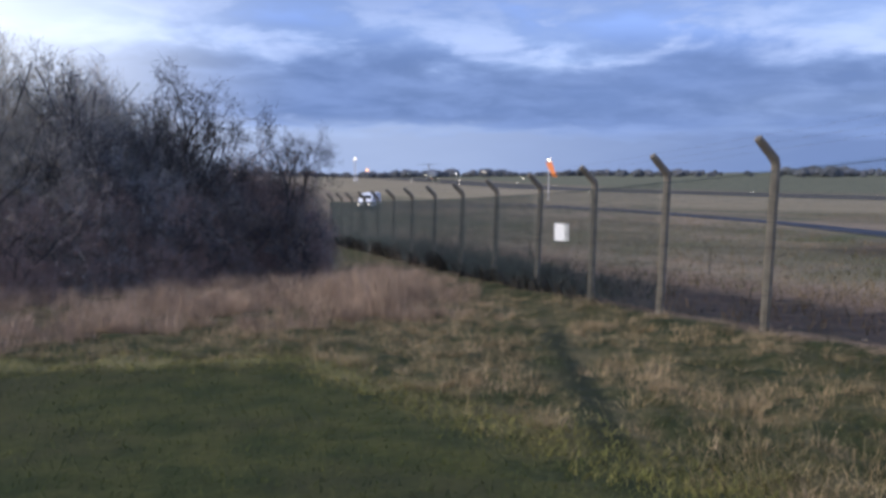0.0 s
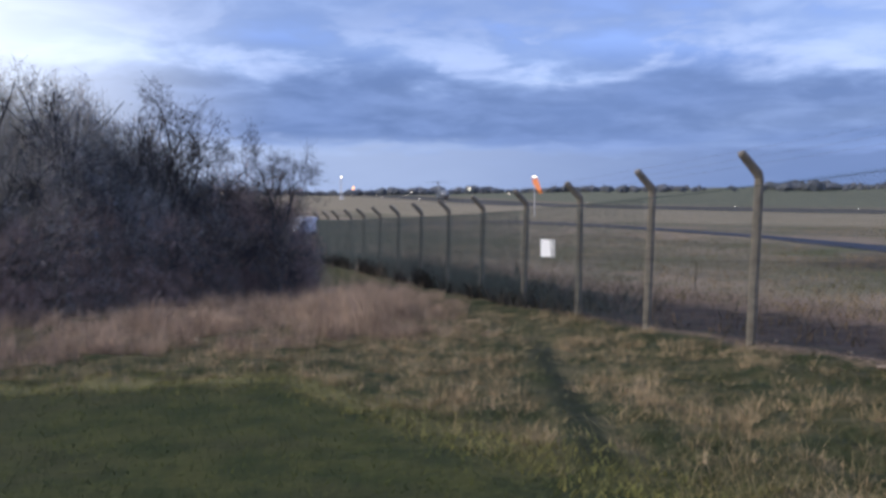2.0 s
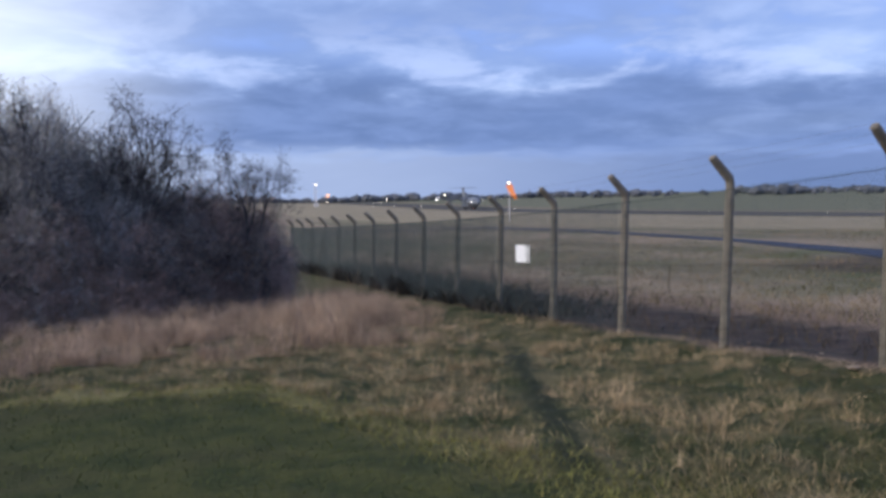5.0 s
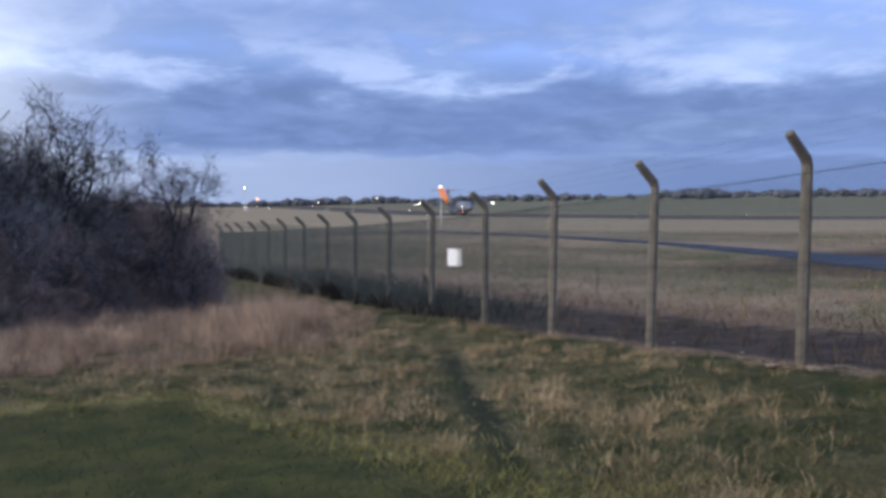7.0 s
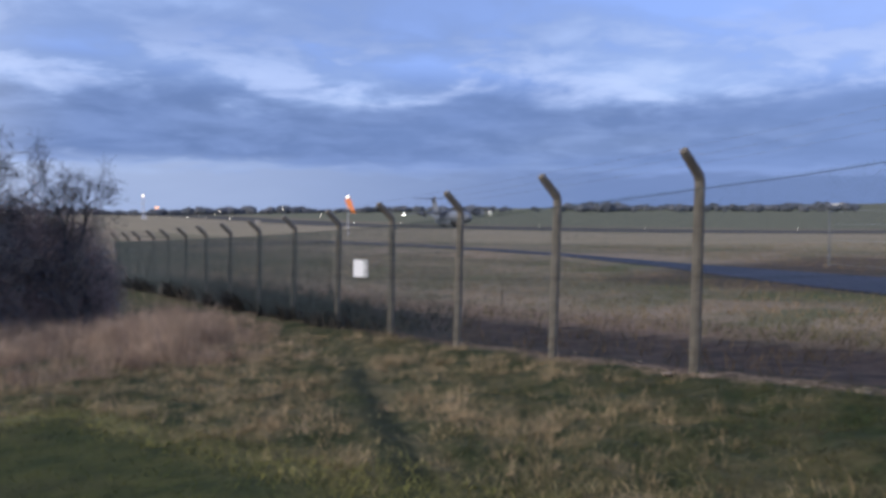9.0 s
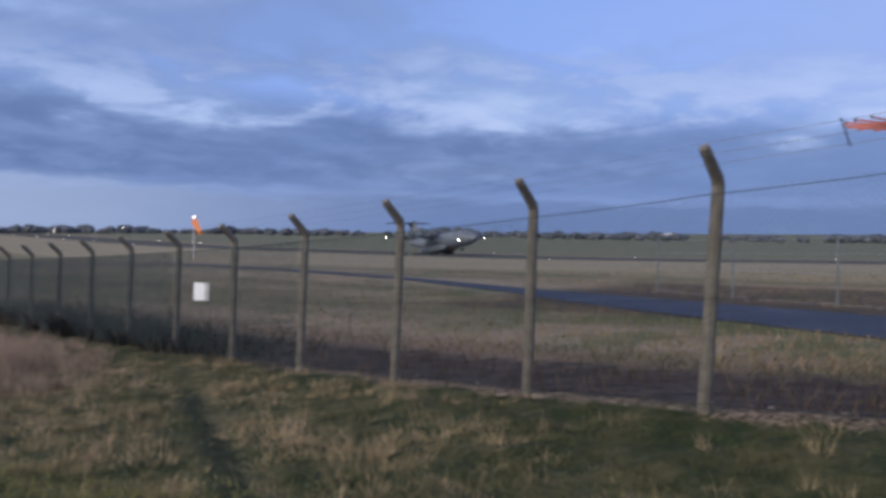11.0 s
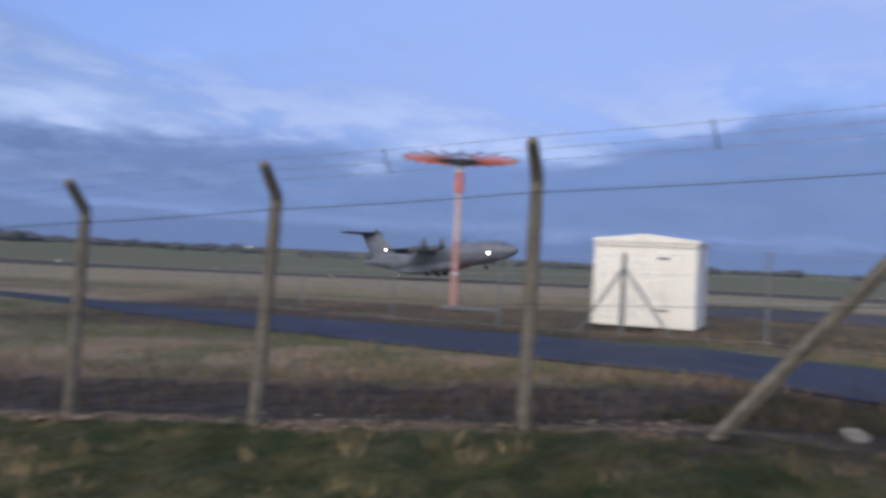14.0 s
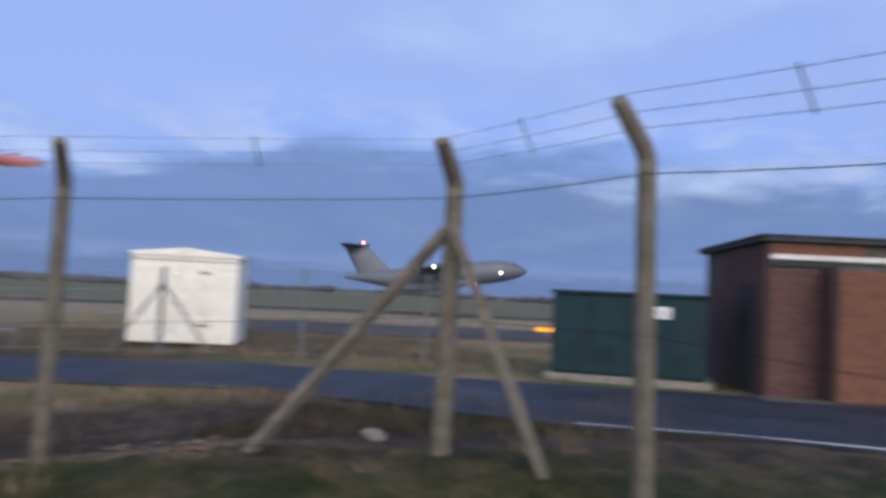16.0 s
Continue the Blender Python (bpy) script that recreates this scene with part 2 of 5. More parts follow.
    # dry litter caught along the foot of the mesh
    litter = calc("MULTIPLY", calc("SUBTRACT", 1.0, soft(calc("ABSOLUTE", calc("ADD", w, calc("MULTIPLY", wob, 0.4))), 0.12, 0.42)), calc("MULTIPLY", soft(fine, 0.42, 0.54), calc("MULTIPLY", soft(y, 0.5, 3.0), calc("SUBTRACT", 1.0, soft(y, 13.0, 18.0)))))
    col = blend(calc("MULTIPLY", litter, 0.8), col, (0.23, 0.160, 0.104, 1))
    # a trodden line from the lawn down to the fence
    trod = calc("MULTIPLY", calc("SUBTRACT", 1.0, soft(calc("ABSOLUTE", calc("ADD", calc("SUBTRACT", x, calc("ADD", 0.95, calc("MULTIPLY", y, 0.068))), calc("MULTIPLY", wob, 0.30))), 0.04, 0.30)), calc("MULTIPLY", soft(y, 4.0, 5.5), calc("SUBTRACT", 1.0, soft(y, 13.5, 15.5))))
    col = blend(calc("MULTIPLY", trod, 0.9), col, (0.018, 0.022, 0.010, 1))
    bend = calc("ADD", x, 2.0)
    lawn_edge = calc("SUBTRACT", calc("SUBTRACT", 10.8, y), calc("MULTIPLY", calc("ADD", bend, calc("ABSOLUTE", bend)), 0.80))
    lawn = blend(soft(mid, 0.3, 0.7), (0.022, 0.030, 0.008, 1), (0.056, 0.056, 0.016, 1))
    lawn = blend(calc("MULTIPLY", soft(coarse, 0.48, 0.62), 0.55), lawn, (0.040, 0.038, 0.017, 1))
    right = soft(x, -2.5, 2.0)
    ragged = calc("ADD", lawn_edge, calc("MULTIPLY", wob, calc("ADD", 0.3, calc("MULTIPLY", right, 1.6))))
    kept = add("ShaderNodeMapRange", {0: ragged, 1: calc("SUBTRACT", -0.25, right), 2: calc("ADD", 0.35, calc("MULTIPLY", right, 1.6)), 3: 0.0, 4: 1.0}).outputs[0]
    seam = calc("MULTIPLY", calc("SUBTRACT", 1.0, soft(calc("ABSOLUTE", calc("ADD", lawn_edge, 0.35)), 0.1, 0.6)), calc("SUBTRACT", 1.0, right))
    col = blend(calc("MULTIPLY", seam, 0.55), col, (0.185, 0.165, 0.072, 1))
    col = blend(kept, col, lawn)
    col = blend(1.0, col, ramp(fine, [(0.25, (0.65, 0.65, 0.65)), (0.75, (1.3, 1.3, 1.3))]), "MULTIPLY")
    bs = add("ShaderNodeBsdfPrincipled", {"Base Color": col, "Roughness": 0.95, "Specular IOR Level": 0.15})
    b = add("ShaderNodeBump", {"Strength": 0.6, "Distance": 0.05, "Height": calc("ADD", fine, mid)})
    tree.links.new(b.outputs[0], bs.inputs["Normal"])
    add("ShaderNodeOutputMaterial", {"Surface": bs.outputs[0]})
    return m


M_GROUND = ground_surface()
# blue tint and paler blotches carry part of the sky's sheen as colour
M_TAR = surface("sky_tinted_wet_tarmac", (0.014, 0.016, 0.027), (0.032, 0.035, 0.054), rough=0.66, gloss=0.22, scale=0.6, grain=60, bump=0.3, stain=(0.050, 0.050, 0.070))
M_RUNWAY = surface("runway_asphalt", (0.070, 0.066, 0.062), (0.10, 0.094, 0.085), rough=0.95, gloss=0.03, scale=0.05, grain=2, bump=0.2)
M_LINE = surface("road_paint", (0.55, 0.55, 0.55), (0.70, 0.70, 0.68), rough=0.6, scale=2, grain=30, stain=(0.2, 0.2, 0.2))
M_CONC = surface("weathered_concrete", (0.135, 0.113, 0.087), (0.215, 0.185, 0.148), rough=0.9, scale=5, grain=70, bump=0.5, vary=0.12, stain=(0.07, 0.065, 0.048))
M_WIRE = surface("green_coated_wire", (0.006, 0.016, 0.017), (0.012, 0.027, 0.027), rough=0.5, scale=3, grain=40, bump=0)
M_BARB = surface("galvanised_barbed_wire", (0.09, 0.09, 0.10), (0.16, 0.16, 0.17), rough=0.5, metal=0.7, bump=0)
M_STEEL = surface("galvanised_steel", (0.34, 0.36, 0.38), (0.50, 0.52, 0.54), rough=0.5, metal=0.4, scale=6, bump=0.1)
M_WHITE = surface("white_cabin_panel", (0.82, 0.765, 0.68), (0.88, 0.83, 0.75), rough=0.5, scale=1.2, grain=12, bump=0.05, stain=(0.70, 0.64, 0.55))
M_SIGN = surface("white_enamel_sign", (0.82, 0.80, 0.80), (0.86, 0.85, 0.85), rough=0.4, scale=3, grain=30, bump=0.02)
M_DARK = surface("dark_rubber", (0.015, 0.015, 0.017), (0.03, 0.03, 0.032), rough=0.7, bump=0.1)
M_RED = surface("red_mast_paint", (0.56, 0.15, 0.115), (0.65, 0.22, 0.17), rough=0.55, scale=4, grain=30, bump=0.05, stain=(0.42, 0.06, 0.04))
M_SALMON = surface("faded_red_mast_paint", (0.42, 0.20, 0.175), (0.50, 0.27, 0.24), rough=0.6, scale=4, grain=30, bump=0.05, stain=(0.36, 0.14, 0.11))
M_BLUSH = surface("sun_bleached_mast_paint", (0.50, 0.36, 0.35), (0.60, 0.47, 0.46), rough=0.6, scale=4, grain=30, bump=0.05, stain=(0.44, 0.26, 0.24))
M_POST = surface("dull_galvanised_post", (0.13, 0.135, 0.14), (0.20, 0.205, 0.21), rough=0.6, metal=0.2, scale=6, bump=0.1)
M_PALE = surface("white_mast_paint", (0.62, 0.58, 0.56), (0.74, 0.71, 0.69), rough=0.55, scale=4, bump=0.05, stain=(0.45, 0.40, 0.38))
M_GREEN = surface("green_steel_cabinet", (0.004, 0.022, 0.029), (0.007, 0.033, 0.042), rough=0.8, scale=2, grain=20, bump=0.08)
# hut brick in two tones: the recess's shade is in the darker colour
M_BRICK = surface("shaded_brown_brick", (0.088, 0.046, 0.045), (0.140, 0.068, 0.062), rough=0.9, scale=6, grain=60, bump=0.5, vary=0.2)
M_BRICK2 = surface("lit_orange_brick", (0.150, 0.064, 0.043), (0.208, 0.092, 0.060), rough=0.9, scale=6, grain=60, bump=0.5, vary=0.15)
M_MORTAR = surface("mortar", (0.075, 0.060, 0.055), (0.12, 0.10, 0.09), rough=0.95, scale=6, grain=80, bump=0.4)
M_ROOF = surface("dark_roof_felt", (0.03, 0.032, 0.04), (0.05, 0.052, 0.06), rough=0.7, scale=3, bump=0.2)
M_BARK = surface("dark_wet_bark", (0.050, 0.048, 0.050), (0.085, 0.078, 0.078), rough=0.9, scale=8, grain=60, bump=0.4)
M_TWIG = surface("bare_twigs", (0.32, 0.305, 0.31), (0.44, 0.40, 0.385), rough=0.9, scale=1.0, grain=20, bump=0, island=0.35)
M_LEAF = surface("withered_leaves", (0.24, 0.195, 0.17), (0.34, 0.27, 0.225), rough=0.9, scale=1.0, grain=20, bump=0, island=0.45)
M_DARKTWIG = surface("dark_thorn_twigs", (0.060, 0.060, 0.070), (0.105, 0.100, 0.108), rough=0.9, scale=1.0, grain=20, bump=0, island=0.3)
M_SLATE = surface("grey_thorn_twigs", (0.29, 0.295, 0.32), (0.40, 0.39, 0.40), rough=0.9, scale=1.0, grain=20, bump=0, island=0.3)
M_BUFF = surface("buff_brush_twigs", (0.38, 0.345, 0.305), (0.50, 0.44, 0.375), rough=0.9, scale=0.8, grain=20, bump=0, island=0.3)
M_RUSSET = surface("russet_bramble", (0.29, 0.215, 0.21), (0.42, 0.30, 0.28), rough=0.9, scale=0.9, grain=20, bump=0, island=0.4)
M_STRAW = surface("dry_straw_grass", (0.21, 0.145, 0.112), (0.54, 0.395, 0.30), rough=0.95, scale=1.7, grain=5, bump=0, island=0.4)
M_BLADE = surface("green_grass_blades", (0.026, 0.042, 0.009), (0.084, 0.092, 0.024), rough=0.9, scale=1.1, grain=5, bump=0, island=0.4)
M_MIXED = surface("rough_grass_blades", (0.072, 0.080, 0.026), (0.310, 0.240, 0.140), rough=0.95, scale=1.5, grain=5, bump=0, island=0.45)
M_FIELD = surface("brown_airfield_grass", (0.088, 0.090, 0.042), (0.275, 0.190, 0.125), rough=0.95, scale=0.25, grain=5, bump=0, island=0.4)
M_BRAMBLE = surface("dark_bramble", (0.016, 0.018, 0.017), (0.040, 0.036, 0.032), rough=0.9, scale=0.8, grain=5, bump=0, island=0.5)
M_TUSSOCK = surface("tan_tussock_grass", (0.160, 0.120, 0.068), (0.50, 0.37, 0.245), rough=0.95, scale=2.0, grain=5, bump=0, island=0.5)
M_FRINGE = surface("yellow_green_lawn_fringe", (0.105, 0.112, 0.028), (0.225, 0.200, 0.068), rough=0.95, scale=1.2, grain=5, bump=0, island=0.35)
M_OLIVE = surface("olive_tussock_grass", (0.024, 0.034, 0.010), (0.088, 0.080, 0.032), rough=0.95, scale=1.8, grain=5, bump=0, island=0.45)
M_TUFT = surface("fresh_green_tufts", (0.016, 0.034, 0.008), (0.046, 0.066, 0.018), rough=0.95, scale=0.9, grain=5, bump=0, island=0.45)
M_RUBBLE = surface("tan_rubble", (0.175, 0.132, 0.098), (0.300, 0.230, 0.172), rough=0.95, scale=6, grain=50, bump=0.6, vary=0.25)
M_LUSH = surface("dark_green_grass", (0.020, 0.025, 0.009), (0.066, 0.052, 0.027), rough=0.95, scale=0.9, grain=5, bump=0, island=0.45)
M_WEED = surface("dead_brown_weeds", (0.050, 0.036, 0.028), (0.105, 0.075, 0.055), rough=0.95, scale=0.9, grain=5, bump=0, island=0.5)
# distance haze is mixed into this blue-grey, no air volume does it
M_FAR = surface("hazed_winter_trees", (0.072, 0.080, 0.102), (0.105, 0.110, 0.130), rough=0.95, scale=0.02, grain=0.3, bump=0, island=0.3)
M_STONE = surface("pale_rubble", (0.25, 0.22, 0.19), (0.40, 0.36, 0.32), rough=0.95, scale=6, grain=50, bump=0.6, vary=0.25)
M_GREY = surface("military_grey_paint", (0.118, 0.130, 0.158), (0.150, 0.162, 0.190), rough=0.5, scale=0.4, grain=4, bump=0.02)
M_GREYD = surface("dark_grey_engine_paint", (0.05, 0.052, 0.06), (0.075, 0.08, 0.09), rough=0.5, scale=0.5, grain=4, bump=0.02)
M_GLASS = surface("dark_cockpit_glass", (0.01, 0.012, 0.015), (0.02, 0.022, 0.028), rough=0.12, scale=1, bump=0)
M_VAN = surface("white_van_paint", (0.70, 0.72, 0.78), (0.80, 0.81, 0.86), rough=0.35, scale=1, bump=0)
M_SOCK = surface("orange_windsock_cloth", (0.85, 0.22, 0.04), (0.95, 0.32, 0.07), rough=0.9, scale=2, bump=0.1)
M_DOME = surface("dark_red_beacon_glass", (0.06, 0.012, 0.012), (0.09, 0.02, 0.02), rough=0.3, bump=0)
G_WHITE = glow("white_lamp_glow", (1.0, 0.93, 0.82), 26.0)
G_RED = glow("red_beacon_glow", (1.0, 0.22, 0.16), 19.0)
G_EDGE = glow("runway_lamp_glow", (1.0, 0.86, 0.66), 6.0)
G_ORANGE = glow("amber_lamp_glow", (1.0, 0.36, 0.03), 2.6)
# the floodlight on the sock, put in as emission of its cloth
G_SOCK = glow("floodlit_windsock_glow", (1.0, 0.34, 0.15), 0.72)


# ---- building helpers ----
def part(name, bm, material, parent=None, label="", smooth=False):
    me = bpy.data.meshes.new(name)
    if isinstance(bm, bmesh.types.BMesh):
        bm.normal_update()
        bm.to_mesh(me)
        bm.free()
    else:
        me.from_pydata(*bm)
    me.materials.append(material)
    if smooth:
        me.polygons.foreach_set("use_smooth", [True] * len(me.polygons))
    ob = new(name, me)
    if parent is not None:
        ob.parent = parent
    if label:
        ob["label"] = label
    return ob


def thing(name, label, category, m=None, group="", kind=""):
    ob = new(name)
    if m is not None:
        ob.matrix_basis = m
    return tagged(ob, label, category, group, kind)


def box(bm, x0, x1, y0, y1, z0, z1, bevel=0.0, m=None):
    made = bmesh.ops.create_cube(bm, size=1)["verts"]
    for v in made:
        v.co = Vector((x0 + (v.co.x + 0.5) * (x1 - x0), y0 + (v.co.y + 0.5) * (y1 - y0), z0 + (v.co.z + 0.5) * (z1 - z0)))
    if bevel:
        edges = {e for v in made for e in v.link_edges}
        made = bmesh.ops.bevel(bm, geom=list(edges), offset=bevel, segments=2, affect="EDGES")["verts"]
    if m is not None:
        bmesh.ops.transform(bm, matrix=m, verts=made)
    return bm


def boxed(*a, **k):
    return box(bmesh.new(), *a, **k)


def rod(bm, a, b, r0, r1=None, n=6):
    """A tapered bar from a to b."""
    a, b = Vector(a), Vector(b)
    r1 = r0 if r1 is None else r1
    d = b - a
    q = d.to_track_quat("Z", "Y").to_matrix()
    rings = []
    for c, r in ((a, r0), (b, r1)):
        rings.append([bm.verts.new(c + q @ Vector((math.cos(t) * r, math.sin(t) * r, 0))) for t in (math.tau * i / n for i in range(n))])
    for i in range(n):
        j = (i + 1) % n
        bm.faces.new((rings[0][i], rings[0][j], rings[1][j], rings[1][i]))
    bm.faces.new(rings[0][::-1])
    bm.faces.new(rings[1])
    return bm


def rods(list_of, n=6):
    bm = bmesh.new()
    for a, b, *r in list_of:
        rod(bm, a, b, *r, n=n)
    return bm


def ball(r, m=None, sub=2):
    bm = bmesh.new()
    bmesh.ops.create_icosphere(bm, subdivisions=sub, radius=r)
    if m is not None:
        bmesh.ops.transform(bm, matrix=m, verts=bm.verts)
    return bm


def loft(rings, caps=True):
    """Skin over a list of rings of points."""
    bm = bmesh.new()
    rows = [[bm.verts.new(p) for p in ring] for ring in rings]
    n = len(rows[0])
    for a, b in zip(rows, rows[1:]):
        for i in range(n):
            j = (i + 1) % n
            bm.faces.new((a[i], a[j], b[j], b[i]))
    if caps:
        bm.faces.new(rows[0][::-1])
        bm.faces.new(rows[-1])
    bmesh.ops.recalc_face_normals(bm, faces=bm.faces)
    return bm


def prisms(a, b, r0, r1):
    """Many thin three-sided bars at once: start points, end points, radii."""
    a, b = np.asarray(a, float), np.asarray(b, float)
    n = len(a)
    d = b - a
    d /= np.linalg.norm(d, axis=1)[:, None] + 1e-9
    ref = np.where(np.abs(d[:, 2:3]) > 0.9, [[1.0, 0, 0]], [[0, 0, 1.0]])
    s = np.cross(d, ref)
    s /= np.linalg.norm(s, axis=1)[:, None] + 1e-9
    t = np.cross(d, s)
    verts = np.empty((n, 6, 3))
    for k in range(3):
        o = math.cos(math.tau * k / 3) * s + math.sin(math.tau * k / 3) * t
        verts[:, k] = a + o * np.reshape(r0, (-1, 1))
        verts[:, 3 + k] = b + o * np.reshape(r1, (-1, 1))
    base = np.arange(n)[:, None] * 6
    quads = np.concatenate([base + [k, (k + 1) % 3, 3 + (k + 1) % 3, 3 + k] for k in range(3)])
    return verts.reshape(-1, 3).tolist(), [], quads.tolist()


def blades(x, y, tall, wide, lean, rng, tip=None):
    """Grass: one bent, tapering blade of three triangles at each place. tip: the way each one leans."""
    n = len(x)
    z = land(x, y) + lumps(x, y) - 0.02
    turn = rng.uniform(0, math.tau, n)
    tip = rng.uniform(0, math.tau, n) if tip is None else tip
    cx, cy = np.cos(turn) * wide / 2, np.sin(turn) * wide / 2
    lx, ly = np.cos(tip) * lean * tall, np.sin(tip) * lean * tall
    v = np.empty((n, 5, 3))
    v[:, 0] = np.stack([x - cx, y - cy, z], 1)
    v[:, 1] = np.stack([x + cx, y + cy, z], 1)
    v[:, 2] = np.stack([x + cx * 0.7 + lx * 0.35, y + cy * 0.7 + ly * 0.35, z + tall * 0.6], 1)
    v[:, 3] = np.stack([x - cx * 0.7 + lx * 0.35, y - cy * 0.7 + ly * 0.35, z + tall * 0.6], 1)
    v[:, 4] = np.stack([x + lx, y + ly, z + tall], 1)
    b = np.arange(n)[:, None] * 5
    return v.reshape(-1, 3).tolist(), [], (b + [0, 1, 2, 3]).tolist() + (b + [3, 2, 4]).tolist()


def tufts(cx, cy, per, tall, spread, wide, lean, rng):
    """Grass in bunches: blades that rise from one foot and fall outwards."""
    i = np.repeat(np.arange(len(cx)), per)
    n = len(i)
    turn, out = rng.uniform(0, math.tau, n), np.sqrt(rng.random(n))
    x, y = cx[i] + np.cos(turn) * out * spread[i], cy[i] + np.sin(turn) * out * spread[i]
    h = tall[i] * rng.uniform(0.45, 1.1, n) * (1 - 0.45 * out ** 2)
    return blades(x, y, h, rng.uniform(0.6, 1.3, n) * wide, lean * (0.25 + out), rng, turn + rng.normal(0, 0.6, n))


def ribbons(a, b, wide, rng):
    """Fine twigs as narrow tapering strips, each turned its own way."""
    d = b - a
    s = np.cross(d, rng.normal(0, 1, d.shape))
    s *= (wide / 2) / (np.linalg.norm(s, axis=1)[:, None] + 1e-9)
    v = np.stack([a - s, a + s, b + s * 0.4, b - s * 0.4], 1).reshape(-1, 3)
    return v.tolist(), [], (np.arange(len(a))[:, None] * 4 + [0, 1, 2, 3]).tolist()


# ---- ground, road, taxiway, runway ----
def build_ground():
    radii = list(np.geomspace(0.6, 60, 225)) + list(np.geomspace(61, 300, 90)) + list(np.geomspace(306, 4600, 55))
    turn = np.radians(np.concatenate([np.linspace(-44, 134, 640, endpoint=False), np.linspace(134, 316, 60, endpoint=False)]))
    n = len(turn)
    r, t = np.meshgrid(radii, turn, indexing="ij")
    x, y = (r * np.cos(t)).ravel(), (r * np.sin(t)).ravel()
    z = land(x, y) + lumps(x, y)
    verts = [(0, 0, ground_z(0, 0))] + np.stack([x, y, z], 1).tolist()
    faces = [(0, 1 + i, 1 + (i + 1) % n) for i in range(n)]
    for k in range(len(radii) - 1):
        s = 1 + k * n
        faces += [(s + i, s + n + i, s + n + (i + 1) % n, s + (i + 1) % n) for i in range(n)]
    g = part("ground", (verts, [], faces), M_GROUND, smooth=True)
    tagged(g, "rough winter grassland with a mown lawn and a dug soil strip", "ground", kind="structure")


def ribbon(name, left, right, lift, material, label, category, cuts=14, thick=0.12):
    """A paved strip between two edge lines of equal length, laid on the land."""
    rows = []
    for (a, b), (c, d) in zip(zip(left, left[1:]), zip(right, right[1:])):
        k_end = max(2, int(math.dist(a, b) / 2.5)) if math.dist(a, b) < 200 else 60
        for k in range(k_end):
            t = k / k_end
            rows.append(((a[0] + (b[0] - a[0]) * t, a[1] + (b[1] - a[1]) * t), (c[0] + (d[0] - c[0]) * t, c[1] + (d[1] - c[1]) * t)))
    rows.append((left[-1], right[-1]))
    bm = bmesh.new()
    grid = []
    for a, b in rows:
        line = []
        for k in range(cuts + 1):
            x, y = a[0] + (b[0] - a[0]) * k / cuts, a[1] + (b[1] - a[1]) * k / cuts
            line.append(bm.verts.new((x, y, ground_z(x, y) + lift)))
        grid.append(line)
    for r, s in zip(grid, grid[1:]):
        for i in range(cuts):
            bm.faces.new((r[i], r[i + 1], s[i + 1], s[i]))
    bmesh.ops.recalc_face_normals(bm, faces=bm.faces)
    for side in (0, cuts):
        low = [bm.verts.new(r[side].co - Vector((0, 0, thick))) for r in grid]
        for i in range(len(grid) - 1):
            bm.faces.new((grid[i][side], grid[i + 1][side], low[i + 1], low[i]))
    ob = part(name, bm, material)
    if ob.data.polygons[0].normal.z < 0:
        ob.data.flip_normals()
    return tagged(ob, label, category, kind="structure")


def strip_pq(p0, p1, q0, q1, bits=6):
    def at(p, q):
        return (RUN_P[0] * p - RUN_P[1] * q, RUN_P[1] * p + RUN_P[0] * q)
    qs = [q0 + (q1 - q0) * k / bits for k in range(bits + 1)]
    return [at(p0, q) for q in qs], [at(p1, q) for q in qs]


def build_paving():
    near = [(9.5, -14.0), (10.1, -5.2), (11.55, -1.2), (13.0, 1.6), (14.1, 5.0), (15.5, 9.5), (16.8, 16.0), (17.6, 24.0), (18.6, 33.0), (18.6, 45.0), (15.0, 71.0), (9.0, 96.0), (-5.0, 111.0), (-30.0, 117.5), (-70.0, 118.0)]
    far = [(17.4, -14.0), (17.3, -5.2), (17.6, -1.2), (17.8, 2.0), (18.6, 6.0), (19.9, 10.5), (20.8, 17.0), (20.9, 25.0), (20.3, 34.0), (19.7, 45.6), (16.2, 71.6), (10.8, 98.0), (-4.0, 114.5), (-30.0, 121.5), (-70.0, 122.5)]
    ribbon("road", near, far, 0.05, M_TAR, "wet tarmac perimeter road behind the fence, coloured blue-grey for reflected sky", "road")
    a, b = near[:3], [(x + 0.10, y) for x, y in near[:3]]
    a = [(x + 0.22, y) for x, y in a]
    b = [(x + 0.22, y) for x, y in b]
    ribbon("road_edge_line", a, b, 0.056, M_LINE, "worn white painted line along the road edge", "road marking", cuts=1, thick=0.002)
    ribbon("taxiway", *strip_pq(36, 54, -260, 4), 0.05, M_TAR, "wet grey taxiway between strips of grass", "taxiway", cuts=8)
    ribbon("runway", *strip_pq(172, 218, -700, 900, 10), 0.10, M_RUNWAY, "grey asphalt runway across the airfield", "runway", cuts=10)


build_ground()
build_paving()


# ---- perimeter fence ----
TALL, KNEE = 3.0, 2.65


